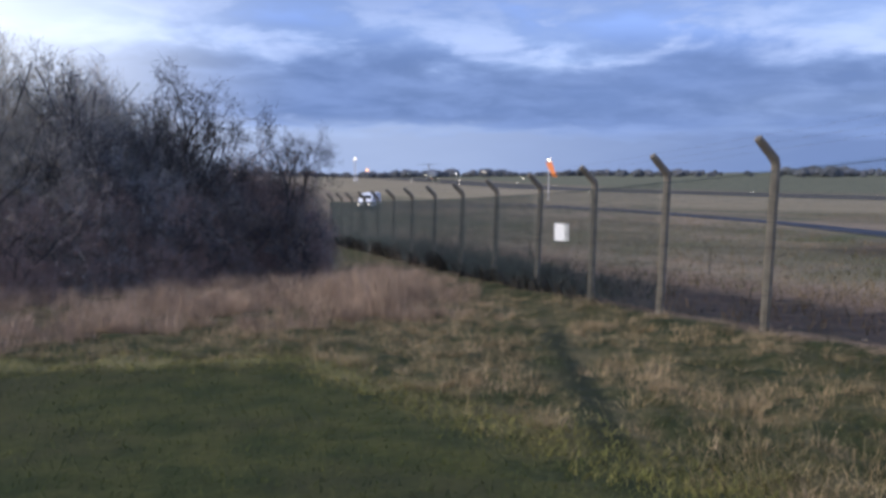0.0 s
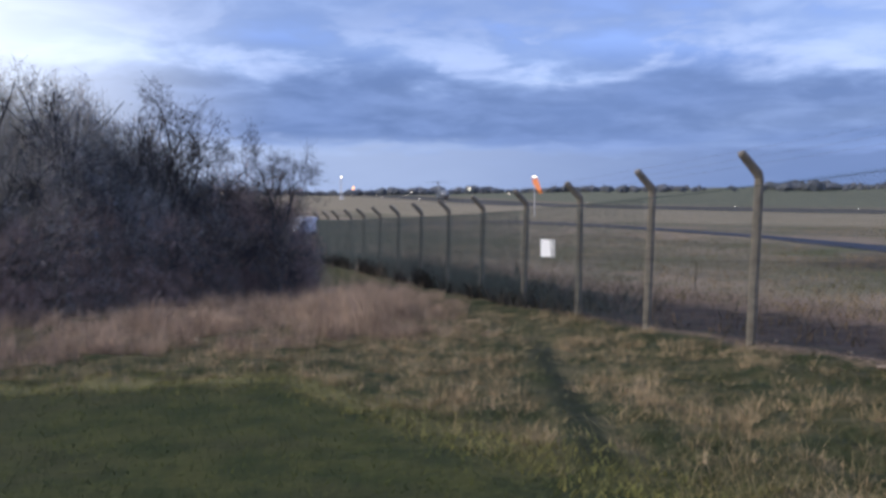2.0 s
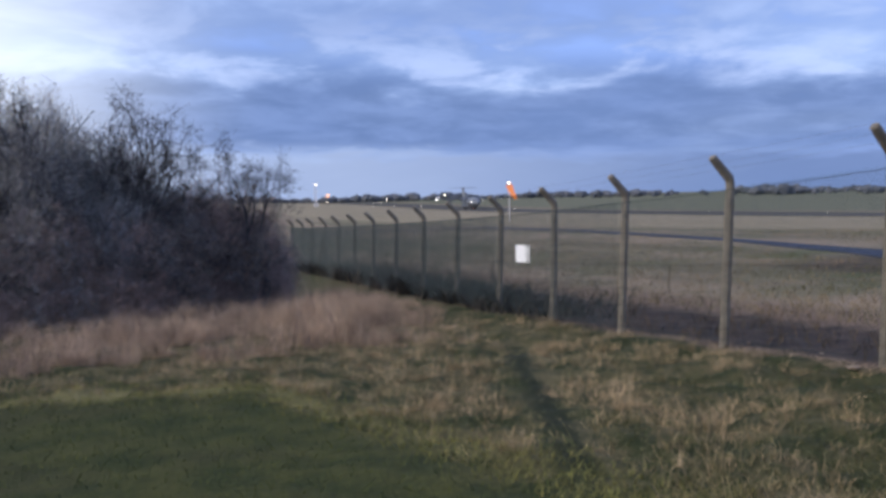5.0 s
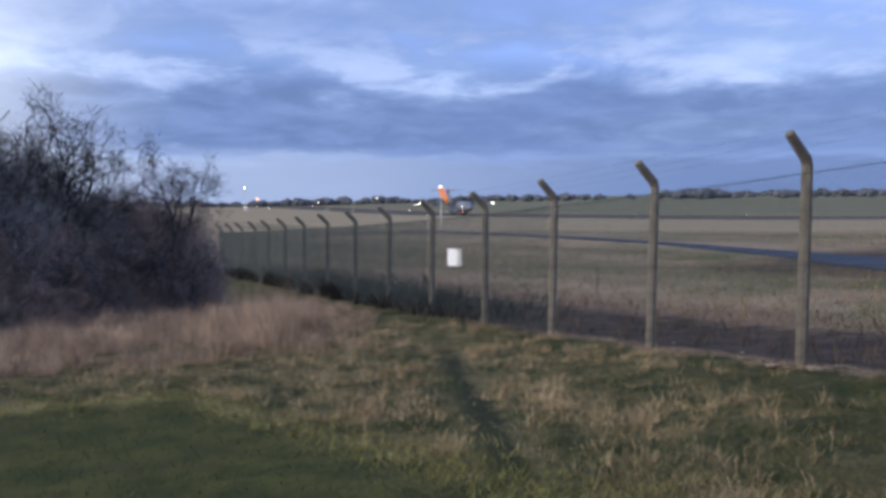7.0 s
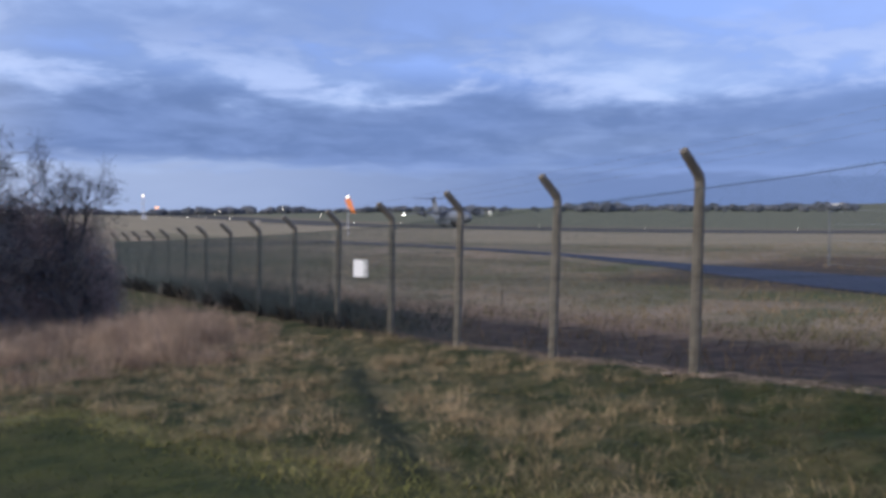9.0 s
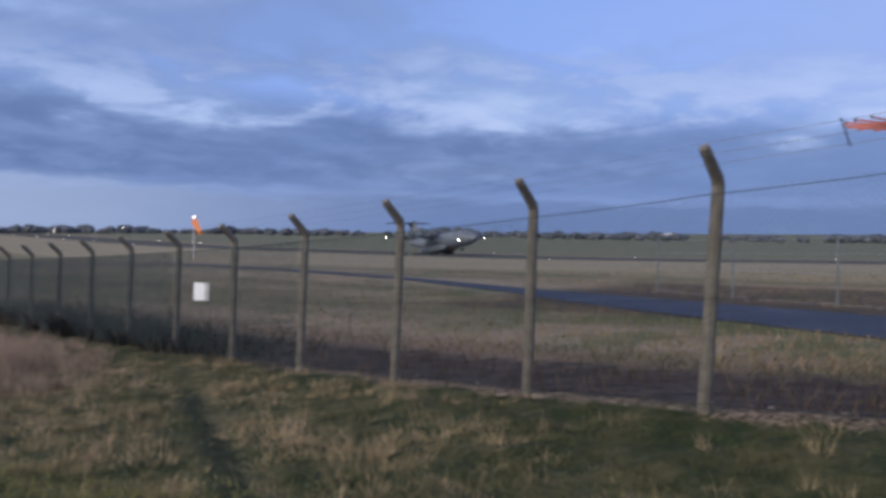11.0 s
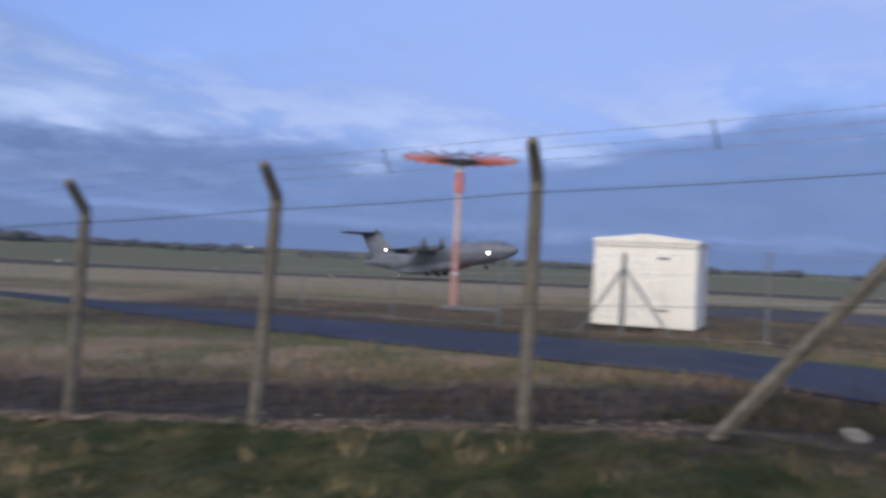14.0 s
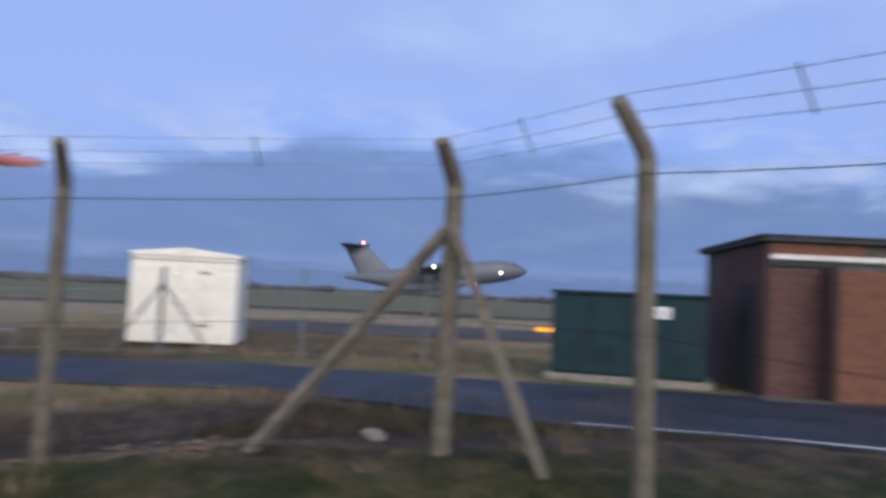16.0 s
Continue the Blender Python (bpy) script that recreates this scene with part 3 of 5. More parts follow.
def concrete_post(arm):
    """A square, tapering concrete post with a cranked top. arm: the way it leans, as a unit vector."""
    ax, ay = arm
    rings = []
    for h, r, s in ((-0.25, 0.076, 0), (0.0, 0.074, 0), (1.3, 0.071, 0), (KNEE - 0.06, 0.068, 0), (KNEE + 0.03, 0.066, 0.035), (TALL - 0.03, 0.058, 0.345), (TALL, 0.044, 0.36)):
        ring = []
        for k in range(8):
            t = math.tau * (k + 0.5) / 8
            u, v = math.cos(t), math.sin(t)
            e = max(abs(u), abs(v))
            u, v = u / e * r * (0.97 if k % 2 else 1), v / e * r
            tilt = -0.6 * u if s > 0.02 else 0
            ring.append((ax * (s + u) - ay * v, ay * (s + u) + ax * v, h + tilt))
        rings.append(ring)
    return loft(rings)


def mesh_panel(a, b, tall=2.45, gap=0.054, r=0.0015):
    """Diamond mesh between two feet a and b, in the fence's own space."""
    a, b = Vector(a), Vector(b)
    wide = (b - a).length
    s, e = [], []
    n = int((wide + tall) / (gap * 1.4142)) + 1
    for k in range(n):
        c = k * gap * 1.4142
        for way in (1, -1):
            u0, u1 = c - tall, c
            z0, z1 = 0.05 + tall, 0.05
            if u0 < 0:
                z0, u0 = z0 + u0, 0.0
            if u1 > wide:
                z1, u1 = z1 + (u1 - wide), wide
            if u1 - u0 < 0.03:
                continue
            if way < 0:
                u0, u1 = wide - u0, wide - u1
            p0, p1 = a.lerp(b, u0 / wide), a.lerp(b, u1 / wide)
            s.append((p0.x, p0.y, p0.z + z0))
            e.append((p1.x, p1.y, p1.z + z1))
    return prisms(s, e, np.full(len(s), r), np.full(len(s), r))


def strand(points, r, sag=0.0, barbs=0.0):
    """One running wire through points, sagging a little, with barbs every so many metres."""
    path = []
    for a, b in zip(points, points[1:]):
        a, b = Vector(a), Vector(b)
        for k in range(4):
            t = k / 4
            path.append(a.lerp(b, t) - Vector((0, 0, sag * 4 * t * (1 - t))))
    path.append(Vector(points[-1]))
    verts, faces = [], []
    for i, c in enumerate(path):
        d = (path[min(i + 1, len(path) - 1)] - path[max(i - 1, 0)]).normalized()
        s = d.cross(Vector((0, 0, 1))).normalized()
        t = s.cross(d)
        for k in range(3):
            verts.append(c + (s * math.cos(math.tau * k / 3) + t * math.sin(math.tau * k / 3)) * r)
    for i in range(len(path) - 1):
        for k in range(3):
            j = (k + 1) % 3
            faces.append((3 * i + k, 3 * i + j, 3 * i + 3 + j, 3 * i + 3 + k))
    if barbs:
        for a, b in zip(points, points[1:]):
            long = (b - a).length
            for k in range(int(long / barbs)):
                c = a.lerp(b, (k + 0.5) * barbs / long)
                d = Vector((random.uniform(-1, 1), random.uniform(-1, 1), random.uniform(-1, 1))).normalized() * 0.022
                e = d.orthogonal().normalized() * 0.003
                n = len(verts)
                verts += [c - d, c + e, c + d, c - e]
                faces.append((n, n + 1, n + 2, n + 3))
    return [v[:] for v in verts], [], faces


def build_fence():
    root = thing("perimeter_fence", "chain-link airfield fence on cranked concrete posts with barbed wire", "fence")
    feet = [(7.79, 4.07), (6.67, 6.99), (5.98, 9.75), (5.06, 12.57), (4.17, 15.39), (3.36, 18.23), (2.45, 21.07), (1.5, 23.9)]
    x, y = feet[-1]
    for k in range(9):
        x, y = x - 0.93, y + 2.85
        feet.append((x, y))
    corner, on = (8.46, 0.365), [(6.47, -1.26), (4.35, -2.90)]
    line = on[::-1] + [corner] + feet
    arm_line = (-FENCE_N[0], -FENCE_N[1])
    arm_turn = (-0.72, 0.69)
    arms = [arm_turn, arm_turn, (-0.96, 0.28)] + [arm_line] * len(feet)
    spots = [Vector((x, y, ground_z(x, y))) for x, y in line]
    shapes = {}
    for i, (s, arm) in enumerate(zip(spots, arms)):
        # the whole line has settled a little towards the airfield
        lean = pose(0, 0, 0, random.uniform(-0.5, 0.5) - 0.6, 1.7 + random.uniform(-0.5, 0.5), random.uniform(-3, 3))
        if i == 4:
            lean = pose(0, 0, 0, 0.5, 3.2, 0)
        if i == 2:
            lean = pose(0, 0, 0, 0.4, 0.8, 0) @ Matrix.Diagonal((1.22, 1.22, 1, 1))
        if arm not in shapes:
            ob = part("post", concrete_post(arm), M_CONC, root, "weathered concrete post with cranked top")
            shapes[arm] = ob.data
        else:
            ob = new("post", shapes[arm])
            ob.parent = root
        ob.matrix_basis = Matrix.Translation(s) @ lean
    # braces of the corner post, bolted on below the mesh top
    w = spots[2]
    for other, run in ((spots[3], 1.88), (spots[1], 1.56)):
        d = (other - w).normalized()
        foot = w + d * run
        foot.z = ground_z(foot.x, foot.y) - 0.08
        top = w + Vector((0, 0, 2.16)) + d * 0.05
        part("brace", rods([(foot, top, 0.072, 0.064)], n=4), M_CONC, root, "slanting concrete brace")
    # a second braced post far down the line
    w = spots[16]
    for other in (spots[15], spots[17]):
        d = (other - w).normalized()
        foot = w + d * 1.9
        foot.z = ground_z(foot.x, foot.y) - 0.08
        part("brace", rods([(foot, w + Vector((0, 0, 2.1)), 0.075, 0.065)], n=4), M_CONC, root, "slanting concrete brace")
    # the mesh hangs on the outer faces of the posts
    outer = [s + Vector((a[0], a[1], 0)) * 0.088 for s, a in zip(spots, arms)]
    far = len(spots)
    for i in range(far - 1):
        part("wire_mesh", mesh_panel(outer[i], outer[i + 1], r=0.0010 if i < 4 else 0.0014 if i < 5 else 0.0019 if i < 7 else 0.0036 if i < 9 else 0.006), M_WIRE, root, "green plastic-coated chain-link mesh")
    for h in (0.12, 1.30, 2.47):
        part("line_wire", strand([s + Vector((0, 0, h)) for s in outer], 0.0055 if h > 2 else 0.003, 0.015), M_WIRE, root)
    for s_off, h in ((0.14, 2.80), (0.24, 2.90), (0.35, 3.01)):
        pts = [s + Vector((a[0] * s_off, a[1] * s_off, h)) for s, a in zip(spots, arms)]
        part("barbed_wire", strand(pts[:5], 0.003, 0.012, 0.15), M_BARB, root)
        part("barbed_wire", strand(pts[4:], 0.0012, 0.012, 0.3), M_BARB, root)
    # droppers hold the barbed strands apart halfway between the posts
    for i in range(4):
        a, b = arms[i], arms[i + 1]
        m = (spots[i] + spots[i + 1]) / 2
        d = Vector(((a[0] + b[0]) / 2, (a[1] + b[1]) / 2, 0))
        part("dropper", rods([(m + d * 0.12 + Vector((0, 0, 2.77)), m + d * 0.37 + Vector((0, 0, 3.02)), 0.009)], n=4), M_BARB, root)
    return spots


FENCE = build_fence()


def build_sign():
    a, b = FENCE[8], FENCE[9]
    c = a.lerp(b, 0.43)
    rz = math.degrees(math.atan2(b.y - a.y, b.x - a.x))
    root = thing("warning_sign", "small plain white square sign wired to the fence mesh", "sign", pose(c.x - FENCE_N[0] * 0.125, c.y - FENCE_N[1] * 0.125, c.z + 1.30, 0, 0, rz + 28))
    part("board", boxed(-0.21, 0.21, -0.004, 0.004, 0, 0.42, bevel=0.003), M_SIGN, root)
    for x in (-0.17, 0.17):
        for z in (0.05, 0.37):
            part("fixing", boxed(x - 0.008, x + 0.008, -0.01, 0.03, z - 0.008, z + 0.008), M_STEEL, root)


build_sign()


def build_inner_fence():
    root = thing("compound_fence", "grey steel wire fence round the aerial compound", "fence")
    line = [(23.6, 28.4), (23.1, 23.4), (22.7, 18.4), (22.1, 13.5), (21.6, 9.1), (21.2, 5.1), (21.5, 1.9)]
    spots = [Vector((x, y, ground_z(x, y))) for x, y in line]
    for s in spots:
        ob = part("post", rods([(s - Vector((0, 0, 0.1)), s + Vector((0, 0, 2.35)), *((0.075, 0.07) if s is spots[4] else (0.036, 0.034)))], n=8), M_POST, root)
    s = spots[4]
    for d in (-1, 1):
        other = spots[4 + d]
        u = (other - s).normalized()
        foot = s + u * 1.5
        foot.z = ground_z(foot.x, foot.y)
        part("brace", rods([(foot, s + Vector((0, 0, 1.95)), 0.036, 0.036)], n=6), M_POST, root)
    for h in (0.1, 1.1, 1.75, 2.28):
        part("line_wire", strand([p + Vector((0, 0, h)) for p in spots], 0.004, 0.01), M_STEEL, root)
    for a, b in zip(spots, spots[1:]):
        part("wire_mesh", mesh_panel(a, b, tall=2.2, gap=0.09, r=0.0007), M_POST, root)


build_inner_fence()


# ---- aerial, cabin, green cabinet, brick hut ----
def build_aerial():
    x, y = 29.7, 20.7
    root = thing("direction_finding_aerial", "red and white mast with a red wheel of radial aerial arms", "aerial", pose(x, y, ground_z(x, y) - 0.05))
    part("plinth", boxed(-0.5, 0.5, -0.5, 0.5, -0.1, 0.18, bevel=0.03), M_CONC, root)
    turn = pose(0, 0, 0, 0, 0, math.degrees(math.atan2(-x, y)))
    part("platform", boxed(-0.5, 1.9, -1.75, -0.95, 0.12, 0.21, bevel=0.01, m=turn), M_POST, root, "low grey equipment platform")
    for k in range(3):
        part("platform_leg", boxed(-0.4 + k * 1.05, -0.30 + k * 1.05, -1.65, -1.05, -0.15, 0.12, m=turn), M_POST, root)
    for z0, z1, m, r in ((0.2, 1.6, M_SALMON, 0.15), (1.6, 1.68, M_PALE, 0.155), (1.68, 3.0, M_SALMON, 0.15), (3.0, 3.08, M_SALMON, 0.16), (3.08, 5.25, M_BLUSH, 0.145), (6.15, 6.5, M_PALE, 0.17)):
        bm = bmesh.new()
        rod(bm, (0, 0, z0), (0, 0, z1), r, r * 0.97, n=16)
        part("mast_section", bm, m, root, "faded red section" if m is M_SALMON else "white section")
    part("junction_box", rods([((0, 0, 5.25), (0, 0, 6.15), 0.20, 0.20)], n=16), M_RED, root, "red cylindrical junction box")
    part("hub", rods([((0, 0, 6.5), (0, 0, 6.74), 0.46, 0.36), ((0, 0, 6.74), (0, 0, 7.1), 0.05, 0.03)], n=20), M_GREYD, root, "dark hub")
    for k in range(20):
        t = math.tau * k / 20
        c, s = math.cos(t), math.sin(t)
        arm = part("radial_arm", rods([((c * 0.95, s * 0.95, 6.66), (c * 2.56, s * 2.56, 6.76), 0.046, 0.040)], n=6), M_RED, root)
        part("inner_arm", rods([((c * 0.3, s * 0.3, 6.64), (c * 0.95, s * 0.95, 6.66), 0.034, 0.032)], n=6), M_GREYD, arm, "dark inner tube")
        part("end_cap", rods([((c * 2.56, s * 2.56, 6.70), (c * 2.56, s * 2.56, 6.82), 0.042)], n=6), M_GREYD, arm)
    for k in range(8):
        t = math.tau * (k + 0.5) / 8
        c, s = math.cos(t), math.sin(t)
        part("stay", rods([((0, 0, 7.05), (c * 1.3, s * 1.3, 6.72), 0.018)], n=5), M_GREYD, root)


def build_cabin():
    fl, fr = Vector((23.3, 10.85, 0)), Vector((23.955, 7.85, 0))
    wide = (fr - fl).length
    d = (fr - fl) / wide
    rz = math.degrees(math.atan2(d.y, d.x))
    root = thing("equipment_cabin", "white panelled equipment cabin with a shallow gable roof on blocks", "cabin", pose(fl.x, fl.y, ground_z(fl.x, fl.y) + 0.10, 0, 0, rz))
    deep, tall = 2.5, 2.80
    part("body", boxed(0, wide, 0, deep, 0.12, tall - 0.1, bevel=0.02), M_WHITE, root)
    roof = bmesh.new()
    e = 0.06
    for y in (-e, deep + e):
        [roof.verts.new(p) for p in ((-e, y, tall - 0.12), (wide + e, y, tall - 0.12), (wide + e, y, tall - 0.03), (wide / 2, y, tall + 0.14), (-e, y, tall - 0.03))]
    roof.verts.ensure_lookup_table()
    v = roof.verts
    roof.faces.new(v[0:5])
    roof.faces.new(v[5:10][::-1])
    for i in range(5):
        roof.faces.new((v[i], v[5 + i], v[5 + (i + 1) % 5], v[(i + 1) % 5]))
    bmesh.ops.recalc_face_normals(roof, faces=roof.faces)
    part("roof", roof, M_WHITE, root)
    for x in (0.0, 1.18, 2.36, wide - 0.04):
        part("panel_joint", boxed(x, x + 0.035, -0.012, 0.02, 0.14, tall - 0.14), M_WHITE, root)
    door = part("door", boxed(1.30, 2.26, -0.022, 0.02, 0.16, 2.18, bevel=0.01), M_WHITE, root)
    part("handle", boxed(2.1, 2.15, -0.06, -0.02, 1.05, 1.2), M_STEEL, door)
    for z in (0.4, 1.2, 2.0):
        part("hinge", boxed(1.27, 1.33, -0.035, -0.01, z, z + 0.12), M_STEEL, door)
    for x, z in ((1.95, 1.98), (1.95, 0.42)):
        vent = part("vent", boxed(x, x + 0.34, -0.04, 0.0, z + 0.2, z + 0.26), M_GREYD, root, "narrow grey louvre")
    part("gutter_trim", boxed(-0.03, wide + 0.03, -0.05, 0.0, tall - 0.24, tall - 0.20), M_PALE, root)
    for x in (0.25, wide / 2 - 0.1, wide - 0.5):
        for y in (0.15, deep - 0.4):
            part("support_block", boxed(x, x + 0.25, y, y + 0.25, -0.28, 0.12, bevel=0.01), M_MORTAR, root)
    part("underside", boxed(0.06, wide - 0.06, 0.06, deep - 0.06, 0.04, 0.12), M_DARK, root)


def build_green_cabinet():
    a, b = Vector((19.38, -1.25, 0)), Vector((18.68, -4.60, 0))
    wide = (b - a).length
    rz = math.degrees(math.atan2(b.y - a.y, b.x - a.x))
    root = thing("green_plant_cabinet", "dark green steel generator cabinet on a concrete plinth", "cabinet", pose(a.x, a.y, ground_z(a.x, a.y), 0, 0, rz))
    part("plinth", boxed(-0.15, wide + 0.15, -0.18, 1.9, -0.1, 0.15, bevel=0.015), M_STONE, root)
    part("body", boxed(0, wide, 0, 1.7, 0.15, 1.98, bevel=0.03), M_GREEN, root)
    part("roof", boxed(-0.05, wide + 0.05, -0.06, 1.76, 1.98, 2.06, bevel=0.02), M_GREEN, root)
    for k in range(4):
        x = wide / 4 * k
        door = part("door", boxed(x + 0.03, x + wide / 4 - 0.03, -0.03, 0.0, 0.22, 1.9, bevel=0.01), M_GREEN, root)
        part("handle", boxed(x + wide / 4 - 0.13, x + wide / 4 - 0.09, -0.07, -0.03, 1.0, 1.2), M_DARK, door)
        for j in range(6):
            part("louvre", boxed(x + 0.15, x + wide / 4 - 0.2, -0.045, -0.03, 0.4 + j * 0.07, 0.44 + j * 0.07), M_GREEN, door)
    notice = part("notice", boxed(2.30, 2.64, -0.045, -0.031, 1.50, 1.76), M_SIGN, root, "white notice with unreadable print")
    for j in range(3):
        part("print_bar", boxed(2.35, 2.60 - 0.05 * j, -0.049, -0.045, 1.55 + j * 0.06, 1.57 + j * 0.06), M_GREYD, notice)


def brick_wall(parent, x0, x1, y, z0, z1, material, start=0.0, side=False):
    """Courses of single bricks, proud of a mortar bed, on the outer face at y (or at x when side)."""
    l, h, j, deep = 0.215, 0.065, 0.010, 0.05
    shared = {}
    row, z = 0, z0
    while z + h <= z1 + 0.001:
        u = x0 - (0.1125 if row % 2 else 0.0)
        while u < x1:
            a, b = max(u, x0), min(u + l, x1)
            if b - a > 0.03:
                key = round(b - a, 3)
                if key not in shared:
                    bm = boxed(0, key, -deep, 0.0, 0, h) if not side else boxed(-deep, 0.0, 0, key, 0, h)
                    ob = part("brick", bm, material, parent)
                    shared[key] = ob.data
                else:
                    ob = new("brick", shared[key])
                    ob.parent = parent
                jog = random.uniform(-0.002, 0.002)
                ob.location = (a, y + jog, z) if not side else (y + jog, a, z)
            u += l + j
        z += h + j
        row += 1


def build_hut():
    u = Vector((0.03, -1.0, 0)).normalized()
    rz = math.degrees(math.atan2(u.y, u.x))
    root = thing("brick_substation", "brown brick substation with a flat dark roof and pale lintel", "building", pose(17.55, -5.50, ground_z(17.6, -5.6), 0, 0, rz))
    long, deep, tall = 6.0, 4.7, 3.22
    part("wall_core", boxed(0.05, long, 0.05, deep - 0.05, -0.2, tall), M_MORTAR, root)
    wing = part("wing_core", boxed(1.12, long, -0.72, 0.05, -0.2, 2.72), M_MORTAR, root)
    front = part("front_wall", boxed(0.05, 1.12, 0.03, 0.06, 0, tall - 0.02), M_MORTAR, root)
    end = part("end_wall", boxed(0.03, 0.06, 0.05, deep - 0.05, 0, tall - 0.02), M_MORTAR, root)
    face = part("wing_wall", boxed(1.12, long, -0.745, -0.72, 0, 2.7), M_MORTAR, root)
    cheek = part("cheek_wall", boxed(1.10, 1.12, -0.72, 0.03, 0, 2.7), M_MORTAR, root)
    part("fascia", boxed(-0.14, long + 0.1, -0.14, deep + 0.14, tall, tall + 0.10, bevel=0.01), M_ROOF, root)
    part("roof_edge", boxed(-0.18, long + 0.14, -0.18, deep + 0.18, tall + 0.10, tall + 0.14), M_ROOF, root)
    part("lintel", boxed(0.06, long, -0.045, 0.03, 2.86, 2.96), M_PALE, root, "pale concrete lintel band")
    part("dark_vent_band", boxed(0.06, long, -0.03, 0.03, 2.72, 2.855), M_DARK, root)
    door = part("door", boxed(-0.045, 0.03, 0.9, 1.75, 0.1, 2.3), M_DARK, root, "dark louvred door")
    for k in range(10):
        part("louvre", boxed(-0.06, -0.045, 0.95, 1.70, 1.4 + k * 0.08, 1.44 + k * 0.08), M_DARK, door)
    part("step", boxed(-0.3, long, -0.95, 0, -0.2, 0.06), M_MORTAR, root)
    return root, (front, end, face, cheek), tall


def build_guard_light():
    x, y = 43.2, -2.3
    root = thing("runway_guard_light", "low amber runway guard light on a short pole", "lamp", pose(x, y, ground_z(x, y)))
    part("pole", rods([((0, 0, -0.05), (0, 0, 0.35), 0.04)], n=8), M_STEEL, root)
    part("housing", boxed(-0.2, 0.25, -0.62, 0.62, 0.35, 0.62, bevel=0.03), M_DARK, root)
    for s in (-0.32, 0.32):
        part("lens", boxed(-0.27, -0.2, s - 0.26, s + 0.26, 0.37, 0.60, bevel=0.02), G_ORANGE, root, "glowing amber lens")


build_aerial()
build_cabin()
build_green_cabinet()
HUT, HUT_WALLS, HUT_TALL = build_hut()
build_guard_light()


def build_windsock():
    x, y = 16.9, 129.6
    z = ground_z(x, y)
    root = thing("windsock", "floodlit orange windsock hanging from a slim white pole", "windsock", pose(x, y, z - 0.1) @ Matrix.Scale(1.12, 4))
    part("pole", rods([((0, 0, -0.1), (0, 0, 5.55), 0.06, 0.045)], n=8), M_PALE, root)
    part("lamp_bracket", rods([((0, 0, 5.5), (0, 0, 5.75), 0.04), ((-0.5, 0, 5.72), (0.5, 0, 5.72), 0.035)], n=6), M_PALE, root)
    for s in (0.0,):
        part("floodlight", boxed(s - 0.17, s + 0.17, -0.12, 0.12, 5.74, 5.88, bevel=0.03), G_EDGE, root, "lit white floodlight")
    part("hoop", rods([((-0.40, -0.42, 5.45), (0.42, -0.42, 5.45), 0.025), ((-0.40, 0.42, 5.45), (0.42, 0.42, 5.45), 0.025)], n=6), M_STEEL, root)
    ends = [(0.0, 0.0, 5.50, 0.42), (0.18, 0, 5.0, 0.42), (0.42, 0, 4.45, 0.37), (0.70, 0, 3.9, 0.30), (0.98, 0, 3.4, 0.24)]
    # upper bands glow by themselves to look floodlit, the last is plain cloth
    for i, (a, b) in enumerate(zip(ends, ends[1:])):
        rings = [[(e[0] + e[3] * math.cos(t), e[1] + e[3] * 0.8 * math.sin(t), e[2] + 0.25 * e[3] * math.cos(t)) for t in (math.tau * k / 14 for k in range(14))] for e in (a, b)]
        part("sock_band", loft(rings, caps=False), G_SOCK if i < 3 else M_SOCK, root, "orange windsock cloth, floodlight put in as glow on the upper bands")


def build_far_mast():
    x, y = -64.0, 590.0
    z = ground_z(x, y)
    root = thing("lattice_mast", "slim pale lattice mast far across the airfield", "mast", pose(x, y, z))
    bars = []
    for k in range(9):
        z0, z1 = k * 1.75, (k + 1) * 1.75
        for sx, sy in ((-1, -1), (1, -1), (1, 1), (-1, 1)):
            bars.append(((sx * 0.55, sy * 0.55, z0), (sx * 0.55, sy * 0.55, z1), 0.10))
            bars.append(((sx * 0.55, sy * 0.55, z0), (-sy * 0.55, sx * 0.55, z1), 0.06))
    part("lattice", rods(bars, n=4), M_PALE, root)
    part("top_lamp", ball(0.55, pose(0, 0, 16.1), 1), G_EDGE, root, "small lit lamp")
    part("base_hut", boxed(-1.2, 1.6, -1, 1, -0.2, 2.6, bevel=0.05), M_PALE, root)


build_windsock()
build_far_mast()


def lamp_thing(name, label, x, y, h, r, glow_mat, pole=True, group=""):
    root = thing(name, label, "lamp", pose(x, y, ground_z(x, y)), group)
    if pole:
        part("pole", rods([((0, 0, -0.1), (0, 0, h), 0.12 if h > 3 else 0.03)], n=6), M_GREYD, root)
    part("lens", ball(r, pose(0, 0, h + r * 0.7), 1), glow_mat, root)


